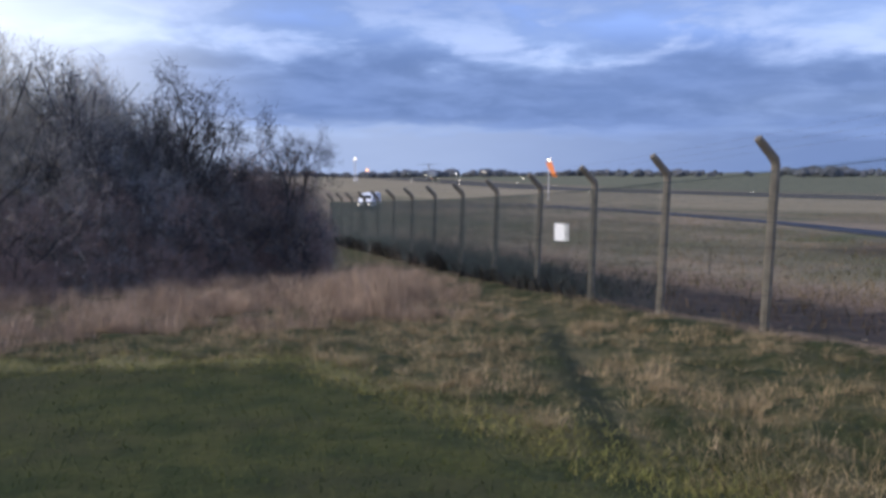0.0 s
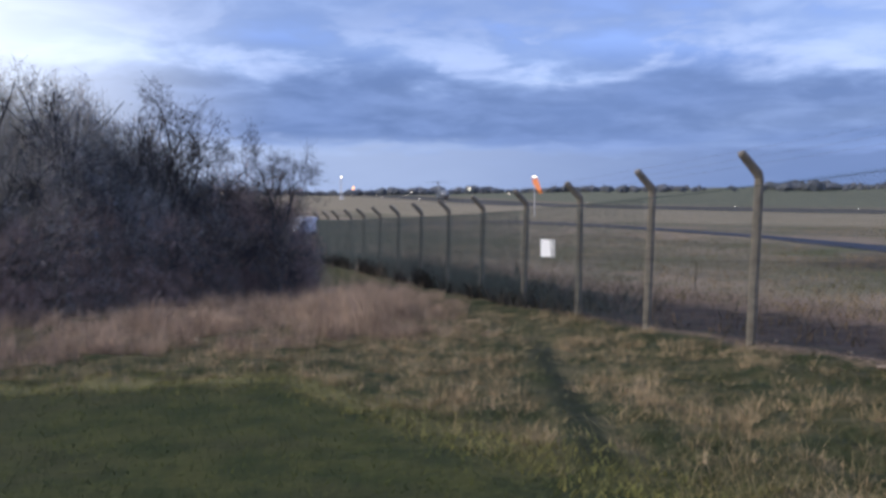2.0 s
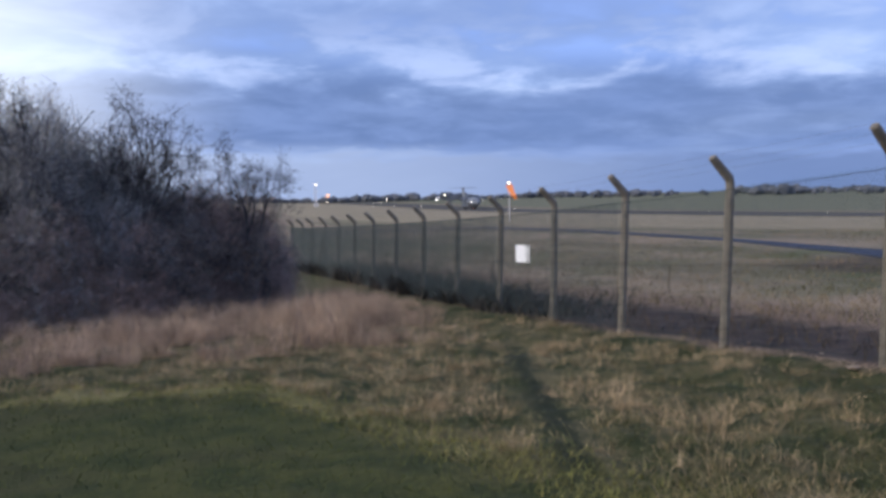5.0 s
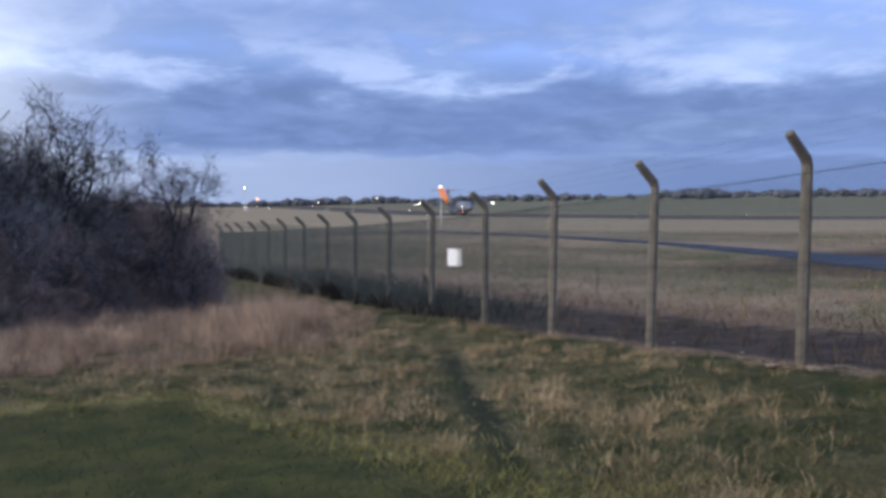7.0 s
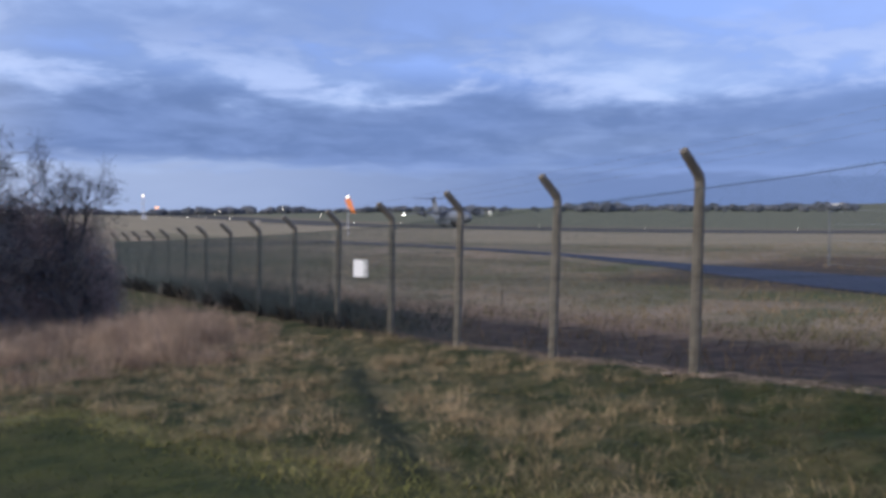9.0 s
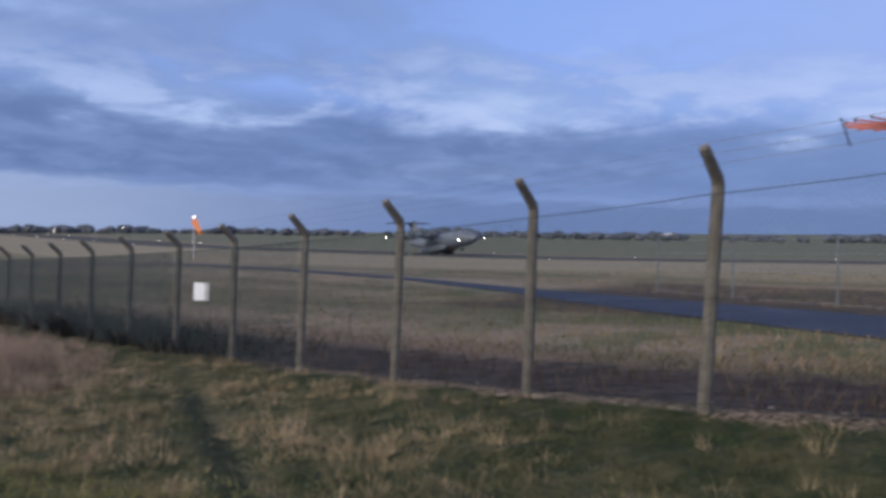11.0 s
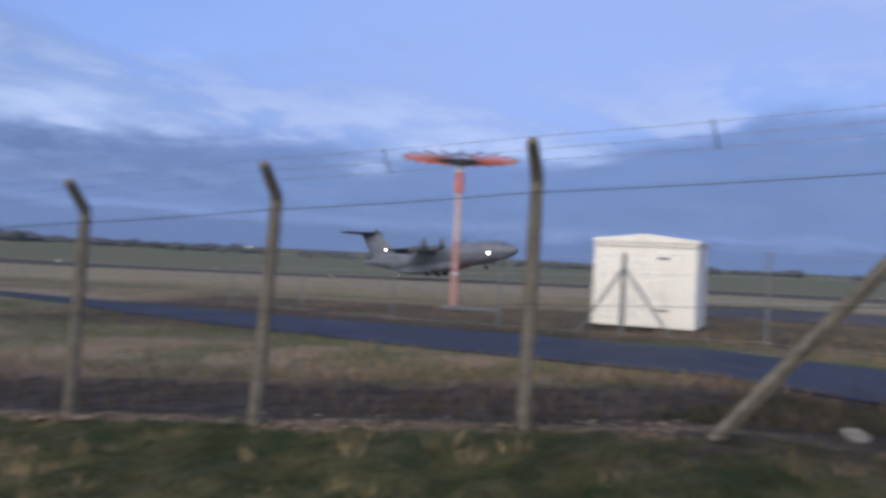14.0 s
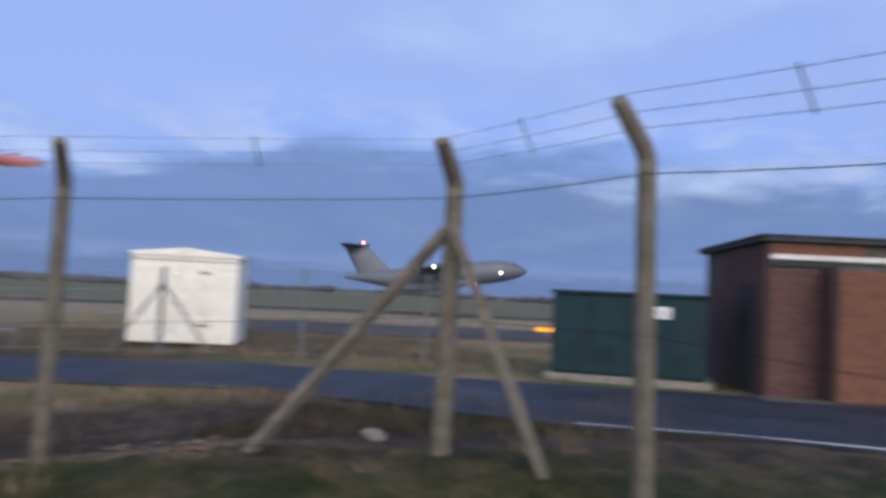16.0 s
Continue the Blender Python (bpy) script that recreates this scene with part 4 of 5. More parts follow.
def build_far_lamps():
    # runway edge lights, low and evenly spaced
    for k in range(18):
        for p in (174.5, 215.5):
            q = -160 + k * 62
            x, y = RUN_P[0] * p - RUN_P[1] * q, RUN_P[1] * p + RUN_P[0] * q
            lamp_thing("runway_edge_light", "small white runway edge light on a short stem", x, y, 0.35, 0.085 if q < 420 else 0.2, G_EDGE, group="runway edge lights")
    for az, d, h, r, m in ((-5.35, 620, 7.5, 0.95, G_ORANGE2), (-14.4, 420, 6.5, 0.62, G_EDGE), (-13.9, 420, 5.6, 0.4, G_EDGE), (-14.8, 150, 1.6, 0.20, G_EDGE), (-14.2, 150, 1.5, 0.15, G_RED), (-15.3, 300, 3.2, 0.40, G_EDGE), (-13.3, 420, 6.2, 0.45, G_EDGE), (2.9, 820, 6, 0.55, G_EDGE), (-1.2, 860, 3, 0.5, G_EDGE), (5.6, 700, 2, 0.4, G_EDGE)):
        t = radians(az)
        lamp_thing("apron_lamp", "lit apron lamp on a dark pole far off", d * math.sin(t), d * math.cos(t), h, r, m, group="apron lamps")


G_ORANGE2 = glow("sodium_lamp_glow", (1.0, 0.42, 0.12), 3.2)
build_far_lamps()


def build_depot():
    """A long pale shed on the skyline."""
    x, y = 641.0, 763.0
    root = thing("distant_shed", "long low white shed on the far skyline", "building", pose(x, y, ground_z(x, y), 0, 0, -40))
    part("wall", boxed(-6.5, 6.5, -4, 4, -0.5, 6.2, bevel=0.05), M_WHITE, root)
    part("roof", boxed(-6.9, 6.9, -4.4, 4.4, 6.2, 7.0, bevel=0.05), M_PALE, root)


build_depot()


# ---- aircraft ----
def build_aircraft():
    """A four-propeller military transport: +y is forward, +x its right wing, z = 0 under the wheels, y = 0 at the wing."""
    root = thing("transport_aircraft", "grey four-propeller military transport with high wing and tall T-tail", "aircraft")
    # fuselage stations: y, half width, centre height, half height
    st = [(23.0, 0.15, 3.55, 0.15), (22.5, 0.75, 3.55, 0.72), (21.4, 1.45, 3.62, 1.35), (19.8, 2.1, 3.80, 1.95), (17.8, 2.55, 4.0, 2.45), (15.0, 2.78, 4.1, 2.75), (9.0, 2.82, 4.1, 2.82), (0.0, 2.82, 4.1, 2.82), (-5.5, 2.82, 4.12, 2.80), (-8.5, 2.6, 4.5, 2.40), (-12.0, 2.1, 5.0, 1.80), (-15.5, 1.45, 5.5, 1.18), (-18.5, 0.75, 5.8, 0.66), (-20.4, 0.2, 6.0, 0.2)]
    rings = []
    for y, w, c, h in st:
        rings.append([(w * math.cos(t), y, c + h * math.sin(t)) for t in (math.tau * k / 28 for k in range(28))])
    part("fuselage", loft(rings), M_GREY, root, smooth=True)
    for k in range(6):
        a = -62 + k * 24.8
        x = 1.75 * math.sin(radians(a))
        part("cockpit_window", boxed(-0.36, 0.36, -0.06, 0.06, -0.3, 0.3, bevel=0.04, m=pose(x * 1.02, 20.5 - abs(x) * 0.45, 5.0, -38, 0, -a)), M_GLASS, root)
    for s in (-1, 1):
        side = [(8.5, 0.25, 1.9, 0.5), (6.5, 0.75, 1.9, 0.95), (3.0, 0.95, 1.9, 1.10), (-3.5, 0.95, 1.9, 1.10), (-6.5, 0.6, 2.1, 0.8), (-8.6, 0.15, 2.4, 0.3)]
        part("wheel_fairing", loft([[(s * 2.75 + w * math.cos(t), y, c + h * math.sin(t)) for t in (math.tau * k / 14 for k in range(14))] for y, w, c, h in side]), M_GREY, root, smooth=True)

    def foil(span):
        rings = []
        for x, z, y, chord, thick in span:
            rings.append([(x, y + chord * (0.5 - 0.5 * math.cos(t)) * -1, z + thick * math.sin(t) * (0.6 + 0.4 * math.cos(t))) for t in (math.tau * k / 16 for k in range(16))])
        return loft(rings)

    for s in (-1, 1):
        wing = part("wing", foil([(0, 6.75, 3.6, 6.2, 0.55), (s * 3.0, 6.75, 3.4, 6.0, 0.5), (s * 12, 6.35, 1.8, 4.6, 0.34), (s * 20.2, 5.95, 0.3, 2.9, 0.17), (s * 21.2, 5.9, -0.7, 1.5, 0.08)]), M_GREY, root, smooth=True)
        part("flap", foil([(s * 3.2, 6.25, -2.5, 1.9, 0.10), (s * 14, 5.75, -2.0, 1.5, 0.08)]), M_GREYD, wing)
        part("landing_light", ball(0.23, pose(s * 20.7, -0.6, 5.93), 2), G_WHITE, wing, "lit wing-tip lamp")
        part("nose_light", ball(0.23, pose(s * 2.55, 16.3, 3.6), 2), G_WHITE, root, "lit white lamp")
    fin = loft([[(w * math.sin(t) * 1.0, y - c * (0.5 - 0.5 * math.cos(t)), z) for t in (math.tau * k / 14 for k in range(14))] for z, y, c, w in ((5.8, -7.4, 9.2, 0.5), (6.9, -9.4, 7.8, 0.42), (9.8, -12.0, 6.4, 0.34), (13.0, -14.4, 5.2, 0.26))])
    part("fin", fin, M_GREY, root, smooth=True)
    part("tailplane", foil([(-9.4, 13.35, -18.6, 2.0, 0.09), (-4.5, 13.2, -16.7, 3.3, 0.18), (0, 13.1, -14.8, 4.6, 0.30), (4.5, 13.2, -16.7, 3.3, 0.18), (9.4, 13.35, -18.6, 2.0, 0.09)]), M_GREYD, root, smooth=True)
    part("tail_fairing", loft([[(w * math.cos(t), y, 13.1 + w * math.sin(t)) for t in (math.tau * k / 10 for k in range(10))] for y, w in ((-13.4, 0.05), (-14.4, 0.36), (-17.9, 0.36), (-20.4, 0.06))]), M_GREY, root, smooth=True)
    beacons = []
    for place, r in (((0, -15.4, 13.62), 0.34), ((1.0, 9.8, 1.28), 0.52)):
        # a turning beacon: a dark dome with one lit quarter
        dome = part("beacon", ball(r, None, 2), M_DOME, root, "rotating red beacon")
        lens = ball(r * 1.06, None, 2)
        away = [v for v in lens.verts if v.co.xy.normalized().dot(Vector((-0.7071, -0.7071))) < 0.62]
        bmesh.ops.delete(lens, geom=away, context="VERTS")
        part("lens", lens, G_RED, dome, "glowing red lens")
        beacons.append((dome, place))
    props = []
    for x, y, z in ((-12.9, 5.2, 5.9), (-6.1, 6.3, 6.15), (6.1, 6.3, 6.15), (12.9, 5.2, 5.9)):
        nac = [(y - 0.2, 0.35, 0), (y - 0.6, 0.62, -0.05), (y - 2.0, 0.78, -0.12), (y - 4.4, 0.80, -0.1), (y - 7.4, 0.5, 0.1), (y - 8.8, 0.1, 0.25)]
        nacelle = part("engine_nacelle", loft([[(x + r * math.cos(t), yy, z + dz + r * 1.05 * math.sin(t)) for t in (math.tau * k / 14 for k in range(14))] for yy, r, dz in nac]), M_GREYD, root, smooth=True)
        part("exhaust", rods([((x + 0.6, y - 5.2, z - 0.3), (x + 0.75, y - 6.0, z - 0.35), 0.22, 0.2)], n=10), M_DARK, nacelle)
        prop = part("propeller", loft([[(r * math.cos(t), yy, r * math.sin(t)) for t in (math.tau * k / 12 for k in range(12))] for yy, r in ((0.85, 0.04), (0.6, 0.26), (0.15, 0.42), (-0.15, 0.45))]), M_GREYD, root, smooth=True)
        for k in range(8):
            t = math.tau * k / 8
            bm = bmesh.new()
            c, s = math.cos(t), math.sin(t)
            pts = []
            for r, w, sweep in ((0.3, 0.14, 0), (1.0, 0.2, -0.03), (1.9, 0.2, 0.05), (2.66, 0.07, 0.3)):
                for o in (-w, w):
                    pts.append(((r * c - (o + sweep) * s), 0.12 + o * 0.5, (r * s + (o + sweep) * c)))
            vs = [bm.verts.new(p) for p in pts]
            vb = [bm.verts.new((p[0], p[1] - 0.035, p[2])) for p in pts]
            for i in range(3):
                bm.faces.new((vs[2 * i], vs[2 * i + 1], vs[2 * i + 3], vs[2 * i + 2]))
                bm.faces.new((vb[2 * i + 2], vb[2 * i + 3], vb[2 * i + 1], vb[2 * i]))
                for o in (0, 1):
                    bm.faces.new((vs[2 * i + o], vs[2 * i + 2 + o], vb[2 * i + 2 + o], vb[2 * i + o]))
            part("blade", bm, M_GREY, prop)
        props.append((prop, (x, y, z)))
    gears = []
    for s in (-1, 1):
        leg = part("main_gear", rods([((0, 2.0 - 1.9 * k, 0.7), (0, 2.0 - 1.9 * k, 2.0), 0.16) for k in range(3)], n=8), M_GREYD, root)
        leg.location = (s * 2.95, 1.6, 0)
        for k in range(3):
            for o in (-0.28, 0.28):
                part("wheel", rods([((o - 0.17, 2.0 - 1.9 * k, 0.6), (o + 0.17, 2.0 - 1.9 * k, 0.6), 0.6)], n=16), M_DARK, leg)
        gears.append((leg, (s * 2.95, 1.6, 0)))
    nose = part("nose_gear", rods([((0, 0, 0.5), (0, 0.15, 1.9), 0.11)], n=8), M_GREYD, root)
    nose.location = (0, 14.2, 0)
    for o in (-0.27, 0.27):
        part("wheel", rods([((o - 0.12, 0, 0.42), (o + 0.12, 0, 0.42), 0.42)], n=14), M_DARK, nose)
    gears.append((nose, (0, 14.2, 0)))
    root.scale = (1.04, 1.04, 1.04)
    return root, props, gears, beacons


AIRCRAFT, PROPS, GEARS, BEACONS = build_aircraft()


# ---- van on the perimeter road ----
def build_van():
    """+y is forward, z = 0 under the wheels."""
    root = thing("white_van", "white panel van driving on the perimeter road with headlights lit", "van")
    side = [(-2.6, 0.45), (2.55, 0.45), (2.6, 0.95), (1.75, 1.25), (1.15, 2.05), (0.9, 2.28), (-2.45, 2.34), (-2.6, 2.2)]
    rings = [[(x, y * k, 0.3 + (z - 0.3) * kz) for y, z in side] for x, k, kz in ((-0.98, 0.985, 0.97), (-0.9, 1.0, 1.0), (0.9, 1.0, 1.0), (0.98, 0.985, 0.97))]
    part("body", loft(rings), M_VAN, root)
    part("windscreen", boxed(-0.82, 0.82, -0.02, 0.02, -0.42, 0.42, m=pose(0, 1.50, 1.66, -36.0)), M_GLASS, root)
    for s in (-1, 1):
        part("side_window", boxed(s * 0.975 - 0.012, s * 0.975 + 0.012, 0.1, 1.1, 1.35, 1.95), M_GLASS, root)
        part("headlight", boxed(s * 0.72 - 0.17, s * 0.72 + 0.17, 2.56, 2.64, 0.72, 0.92, bevel=0.02), G_EDGE, root, "lit headlight")
        part("tail_light", boxed(s * 0.85 - 0.07, s * 0.85 + 0.07, -2.65, -2.58, 0.8, 1.2), G_RED, root)
        part("mirror", boxed(s * 1.1 - 0.1, s * 1.1 + 0.1, 1.2, 1.3, 1.3, 1.6, bevel=0.02), M_DARK, root)
        for y in (-1.6, 1.65):
            part("wheel", rods([((s * 0.98, y, 0.34), (s * 0.76, y, 0.34), 0.34)], n=16), M_DARK, root)
    part("bumper", boxed(-0.95, 0.95, 2.5, 2.68, 0.32, 0.6, bevel=0.04), M_DARK, root)
    part("skirt", boxed(-0.97, 0.97, -2.5, 2.5, 0.25, 0.5), surface_navy, root, "dark blue lower panel")
    return root


surface_navy = surface("navy_blue_panel", (0.012, 0.018, 0.07), (0.02, 0.028, 0.09), rough=0.4, bump=0)
VAN = build_van()


# ---- shrubs, grasses, far trees, rubble ----
def grow(rng, stems, spread, levels, wild, bend=0.16, rise=0.06):
    """Bare branches as start, end, radius rows: stems that fork again and again, about five metres tall."""
    rows, tips, live = [], [], []
    for k in range(stems):
        t, lean = rng.uniform(0, math.tau), rng.uniform(0.05, spread)
        d = np.array([math.cos(t) * lean, math.sin(t) * lean, 1.0])
        base = np.array([rng.normal(0, 0.08), rng.normal(0, 0.08), -0.1])
        live.append((base, d / np.linalg.norm(d), rng.uniform(1.4, 2.0), rng.uniform(0.06, 0.10), 0))
    while live:
        a, d, size, r, lev = live.pop()
        prev, bits = a, 3 if lev < 2 else 2
        for j in range(bits):
            d = d + rng.normal(0, bend, 3) + np.array([0, 0, rise])
            d /= np.linalg.norm(d)
            q = prev + d * size / bits
            rows.append((prev, q, r * (1 - 0.25 * j / bits), r * (1 - 0.25 * (j + 1) / bits)))
            prev = q
            if lev < levels and (j == bits - 1 or rng.random() < 0.7):
                for c in range(2 if j == bits - 1 else 1):
                    e = d + rng.normal(0, wild, 3)
                    e /= np.linalg.norm(e)
                    live.append((q, e, size * rng.uniform(0.52, 0.78), max(0.006, r * rng.uniform(0.48, 0.64)), lev + 1))
        if lev == levels:
            tips.append(prev)
    k = 5.0 / np.quantile([p[2] for p in tips], 0.97)
    rows = [(a * k, b * k, r, s) for a, b, r, s in rows]
    return rows, np.array(tips) * k


def limbs(rows):
    return prisms([r[0] for r in rows], [r[1] for r in rows], [r[2] for r in rows], [r[3] for r in rows])


def build_tree(seed, stems, levels, sprays, label):
    """An open thorn: crooked limbs and a loose, twiggy crown."""
    rng = np.random.default_rng(seed)
    rows, tips = grow(rng, stems, 0.5, levels, 0.55, 0.24, 0.03)
    slim = np.array([0.72, 0.72, 1.0])
    rows, tips = [(a * slim, b * slim, r * 1.15, t * 1.15) for a, b, r, t in rows], tips * slim
    root = thing("hawthorn_tree", label, "tree", group="hedge of shrubs")
    part("trunk", limbs([r for r in rows if r[2] > 0.018]), M_BARK, root)
    thin = [r for r in rows if r[2] <= 0.018]
    if thin:
        part("limb_work", limbs(thin), M_BARK, root)
    if sprays:
        a = tips[rng.integers(0, len(tips), sprays)] + rng.normal(0, 0.11, (sprays, 3))
        b = a + rng.normal(0, 0.17, (sprays, 3)) + [0, 0, 0.03]
        part("crown", ribbons(a, b, rng.uniform(0.010, 0.020, (sprays, 1)), rng), M_DARKTWIG, root)
    return root


def build_thicket(seed, twigs, wide, material, leaves, leaf_material, label):
    """A dense dome of fine crossing twigs, lumpy in outline, with a few limbs and withered leaves inside."""
    rng = np.random.default_rng(seed)
    d = rng.normal(0, 1, (twigs, 3))
    d[:, 2] = np.abs(d[:, 2])
    d /= np.linalg.norm(d, axis=1)[:, None]
    lump = np.array([1 + 0.42 * noise.noise(Vector(v) * 1.7 + Vector((seed, 0, 0))) + 0.26 * noise.noise(Vector(v) * 4.3 + Vector((0, seed, 0))) for v in d])
    reach = np.array([wide, wide, 4.6])
    a = d * (lump * rng.random(twigs) ** 0.2)[:, None] * reach + [0, 0, 0.1]
    way = d * 0.5 + [0, 0, 0.35] + rng.normal(0, 0.5, (twigs, 3))
    b = a + way / np.linalg.norm(way, axis=1)[:, None] * rng.uniform(0.16, 0.48, (twigs, 1))
    c = a + (b - a) * rng.uniform(0.3, 1, (twigs, 1))
    e = c + rng.normal(0, 0.11, (twigs, 3))
    root = thing("hawthorn_shrub", label, "shrub", group="hedge of shrubs")
    rows, _ = grow(rng, 8, 0.7, 2, 0.45)
    part("trunk", limbs([(p * [1, 1, 0.86], q * [1, 1, 0.86], r * 0.6, t * 0.6) for p, q, r, t in rows]), M_BARK, root)
    part("crown", ribbons(np.concatenate([a, c]), np.concatenate([b, e]), np.concatenate([rng.uniform(0.008, 0.018, (twigs, 1)), rng.uniform(0.006, 0.011, (twigs, 1))]), rng), material, root)
    if leaves:
        c = b[rng.integers(0, twigs, leaves)]
        c = c[c[:, 2] < 3.6 * rng.random(len(c)) ** 0.5 + 0.3]
        part("withered_leaves", ribbons(c, c + rng.normal(0, 0.05, c.shape), np.full((len(c), 1), 0.05), rng), leaf_material, root)
    return root


def build_shrubs():
    thicket = "dense leafless hawthorn shrub with tangled dark twigs"
    kinds = [
        build_thicket(20, 10500, 2.2, M_TWIG, 2600, M_LEAF, thicket),
        build_thicket(27, 10500, 2.5, M_SLATE, 1800, M_LEAF, thicket),
        build_tree(22, 5, 4, 6500, "open leafless thorn tree with crooked spreading branches"),
        build_thicket(23, 8500, 2.7, M_RUSSET, 4200, M_RUSSET, "low bramble thicket with withered russet leaves"),
        build_thicket(24, 10500, 2.1, M_BUFF, 2200, M_LEAF, "tall pale brown brush with fine upright twigs"),
        build_tree(25, 2, 2, 0, "small dead tree with bare crooked limbs"),
        build_tree(36, 4, 4, 5500, "open leafless thorn tree with crooked spreading branches")]
    rng = np.random.default_rng(5)
    used = set()
    for kind, az, d, s in HEDGE:
        t = radians(az)
        x, y = d * math.sin(t), d * math.cos(t)
        m = pose(x, y, ground_z(x, y) - 0.05, 0, 0, rng.uniform(0, 360))
        ob = copy_thing(kinds[kind], m) if kind in used else kinds[kind]
        used.add(kind)
        ob.matrix_basis = m @ Matrix.Diagonal((s, s, s * rng.uniform(0.95, 1.05), 1))


# kind, azimuth, distance, size
HEDGE = [
    (4, -45.0, 29.0, 1.55), (4, -40.0, 28.6, 1.55), (4, -35.5, 28.6, 1.56), (4, -31.5, 28.4, 1.58), (4, -28.2, 29.0, 1.50), (4, -26.2, 27.8, 1.36),
    (0, -24.0, 28.6, 1.34), (1, -21.8, 28.2, 1.26), (0, -19.6, 28.8, 1.16), (1, -17.8, 28.4, 0.94),
    (1, -15.6, 29.0, 0.80), (0, -13.2, 29.2, 0.80), (1, -11.9, 29.6, 0.76), (3, -10.3, 30.4, 0.60),
    (4, -34.0, 25.8, 1.15), (4, -29.6, 25.6, 1.16), (0, -26.4, 25.8, 1.04), (1, -23.2, 26.0, 0.98), (1, -20.2, 26.4, 0.88), (1, -17.2, 26.8, 0.76), (3, -14.6, 27.6, 0.74), (3, -12.0, 28.2, 0.70),
    (2, -23.5, 26.8, 1.20), (6, -20.9, 27.2, 1.18), (2, -18.9, 27.0, 1.10), (6, -17.2, 27.4, 0.92), (5, -15.0, 27.2, 0.92), (6, -12.3, 27.9, 0.94), (2, -11.6, 28.6, 0.80),
    (3, -31.5, 23.4, 0.52), (3, -28.4, 23.8, 0.52), (3, -25.4, 24.4, 0.54), (3, -22.4, 24.8, 0.56), (3, -19.4, 25.2, 0.56), (3, -16.6, 25.9, 0.55), (3, -12.9, 27.0, 0.55), (3, -10.6, 28.2, 0.54)]
build_shrubs()


def scatter(rng, n, r0, r1, az0, az1, power=1.0):
    """Places in a ring sector, closer together near the middle when power > 1."""
    r = r0 + (r1 - r0) * rng.random(n) ** power
    t = np.radians(rng.uniform(az0, az1, n))
    return r * np.sin(t), r * np.cos(t)


def clump(x, y, s, seed):
    return np.array([noise.noise((a * s, b * s, seed)) for a, b in zip(x, y)])


def trodden(x, y):
    """Distance from the trodden line down to the fence."""
    return np.where((y > 4.8) & (y < 15), np.abs(x - 0.95 - 0.068 * y + 0.12 * np.sin(y * 2.1)), 9.0)


def stuff(name, mesh, material, label, category="grass"):
    tagged(part(name, mesh, material), label, category, kind="stuff")


def build_grass():
    rng = np.random.default_rng(9)
    x, y = scatter(rng, 120000, 0.2, 13.0, -180, 180, 0.66)
    az = np.degrees(np.arctan2(x, y))
    seen = step(-80, -45, az) * (1 - step(118, 150, az))
    k = (lawn_side(x, y) > -0.2) & (rng.random(len(x)) < 0.2 + 0.8 * seen)
    x, y = x[k], y[k]
    n = len(x)
    stuff("lawn_grass", blades(x, y, rng.uniform(0.025, 0.085, n), rng.uniform(0.005, 0.012, n), 0.7, rng), M_BLADE, "short mown green winter grass")
    # the paler, longer fringe where the mower turns
    x, y = scatter(rng, 60000, 5.0, 17.0, -36, 24)
    side = lawn_side(x, y)
    k = (side > -1.7 + 0.9 * rng.random(len(x))) & (side < 0.75 * rng.random(len(x)))
    x, y = x[k], y[k]
    n = len(x)
    stuff("lawn_fringe", blades(x, y, rng.uniform(0.04, 0.11, n), rng.uniform(0.005, 0.011, n), 0.9, rng), M_FRINGE, "yellow-green grass along the lawn's edge")
    # matted grass of the rough ground
    x, y = scatter(rng, 190000, 3.4, 26.0, -40, 114, 1.3)
    w = FENCE_N[0] * x + FENCE_N[1] * y - FENCE_C
    k = (lawn_side(x, y) < 0.2) & (w < 0.1 - (1.3 * (y < 3.5) + 1.6 * (y < 1.5)) * rng.random(len(x))) & ((trodden(x, y) > 0.22) | (rng.random(len(x)) < 0.15))
    x, y = x[k], y[k]
    c = clump(x, y, 1.1, 2.0)
    k = rng.random(len(x)) < 0.6 + c
    x, y, c = x[k], y[k], c[k]
    n = len(x)
    tall = rng.uniform(0.04, 0.11, n) * (1 + 0.6 * np.maximum(c, 0))
    lush = x + rng.normal(0, 0.9, n) > 3.8
    fresh = clump(x, y, 1.3, 21.0) + 0.5 * clump(x, y, 3.1, 5.0) > 0.02
    for name, sel, material, label in (("green_tufts", lush & fresh, M_TUFT, "fresh dark green tufts among the verge grass"), ("rough_grass", ~lush, M_MIXED, "tussocky rough grass, green and straw mixed"), ("verge_grass", lush & ~fresh, M_LUSH, "dark green grass along the fence foot")):
        m = int(sel.sum())
        stuff(name, blades(x[sel], y[sel], tall[sel], rng.uniform(0.004, 0.009, m), 1.1, rng), material, label)
    # bunches of tan and of green grass over the rough ground
    x, y = scatter(rng, 10500, 5.0, 20.0, -34, 100, 1.15)
    w = FENCE_N[0] * x + FENCE_N[1] * y - FENCE_C
    az = np.degrees(np.arctan2(x, y))
    c = clump(x, y, 0.7, 13.0) + 0.5 * clump(x, y, 2.0, 8.0)
    ok = (w < -0.35) & (lawn_side(x, y) < -0.5) & (trodden(x, y) > 0.26 + 0.2 * rng.random(len(x)))
    tan = ok & (rng.random(len(x)) < np.clip(0.56 + 1.2 * c, 0.05, 0.95) * (1 - 0.95 * step(16, 40, az)) * (0.45 + 0.55 * step(5.5, 9.5, np.hypot(x, y))))
    n = int(tan.sum())
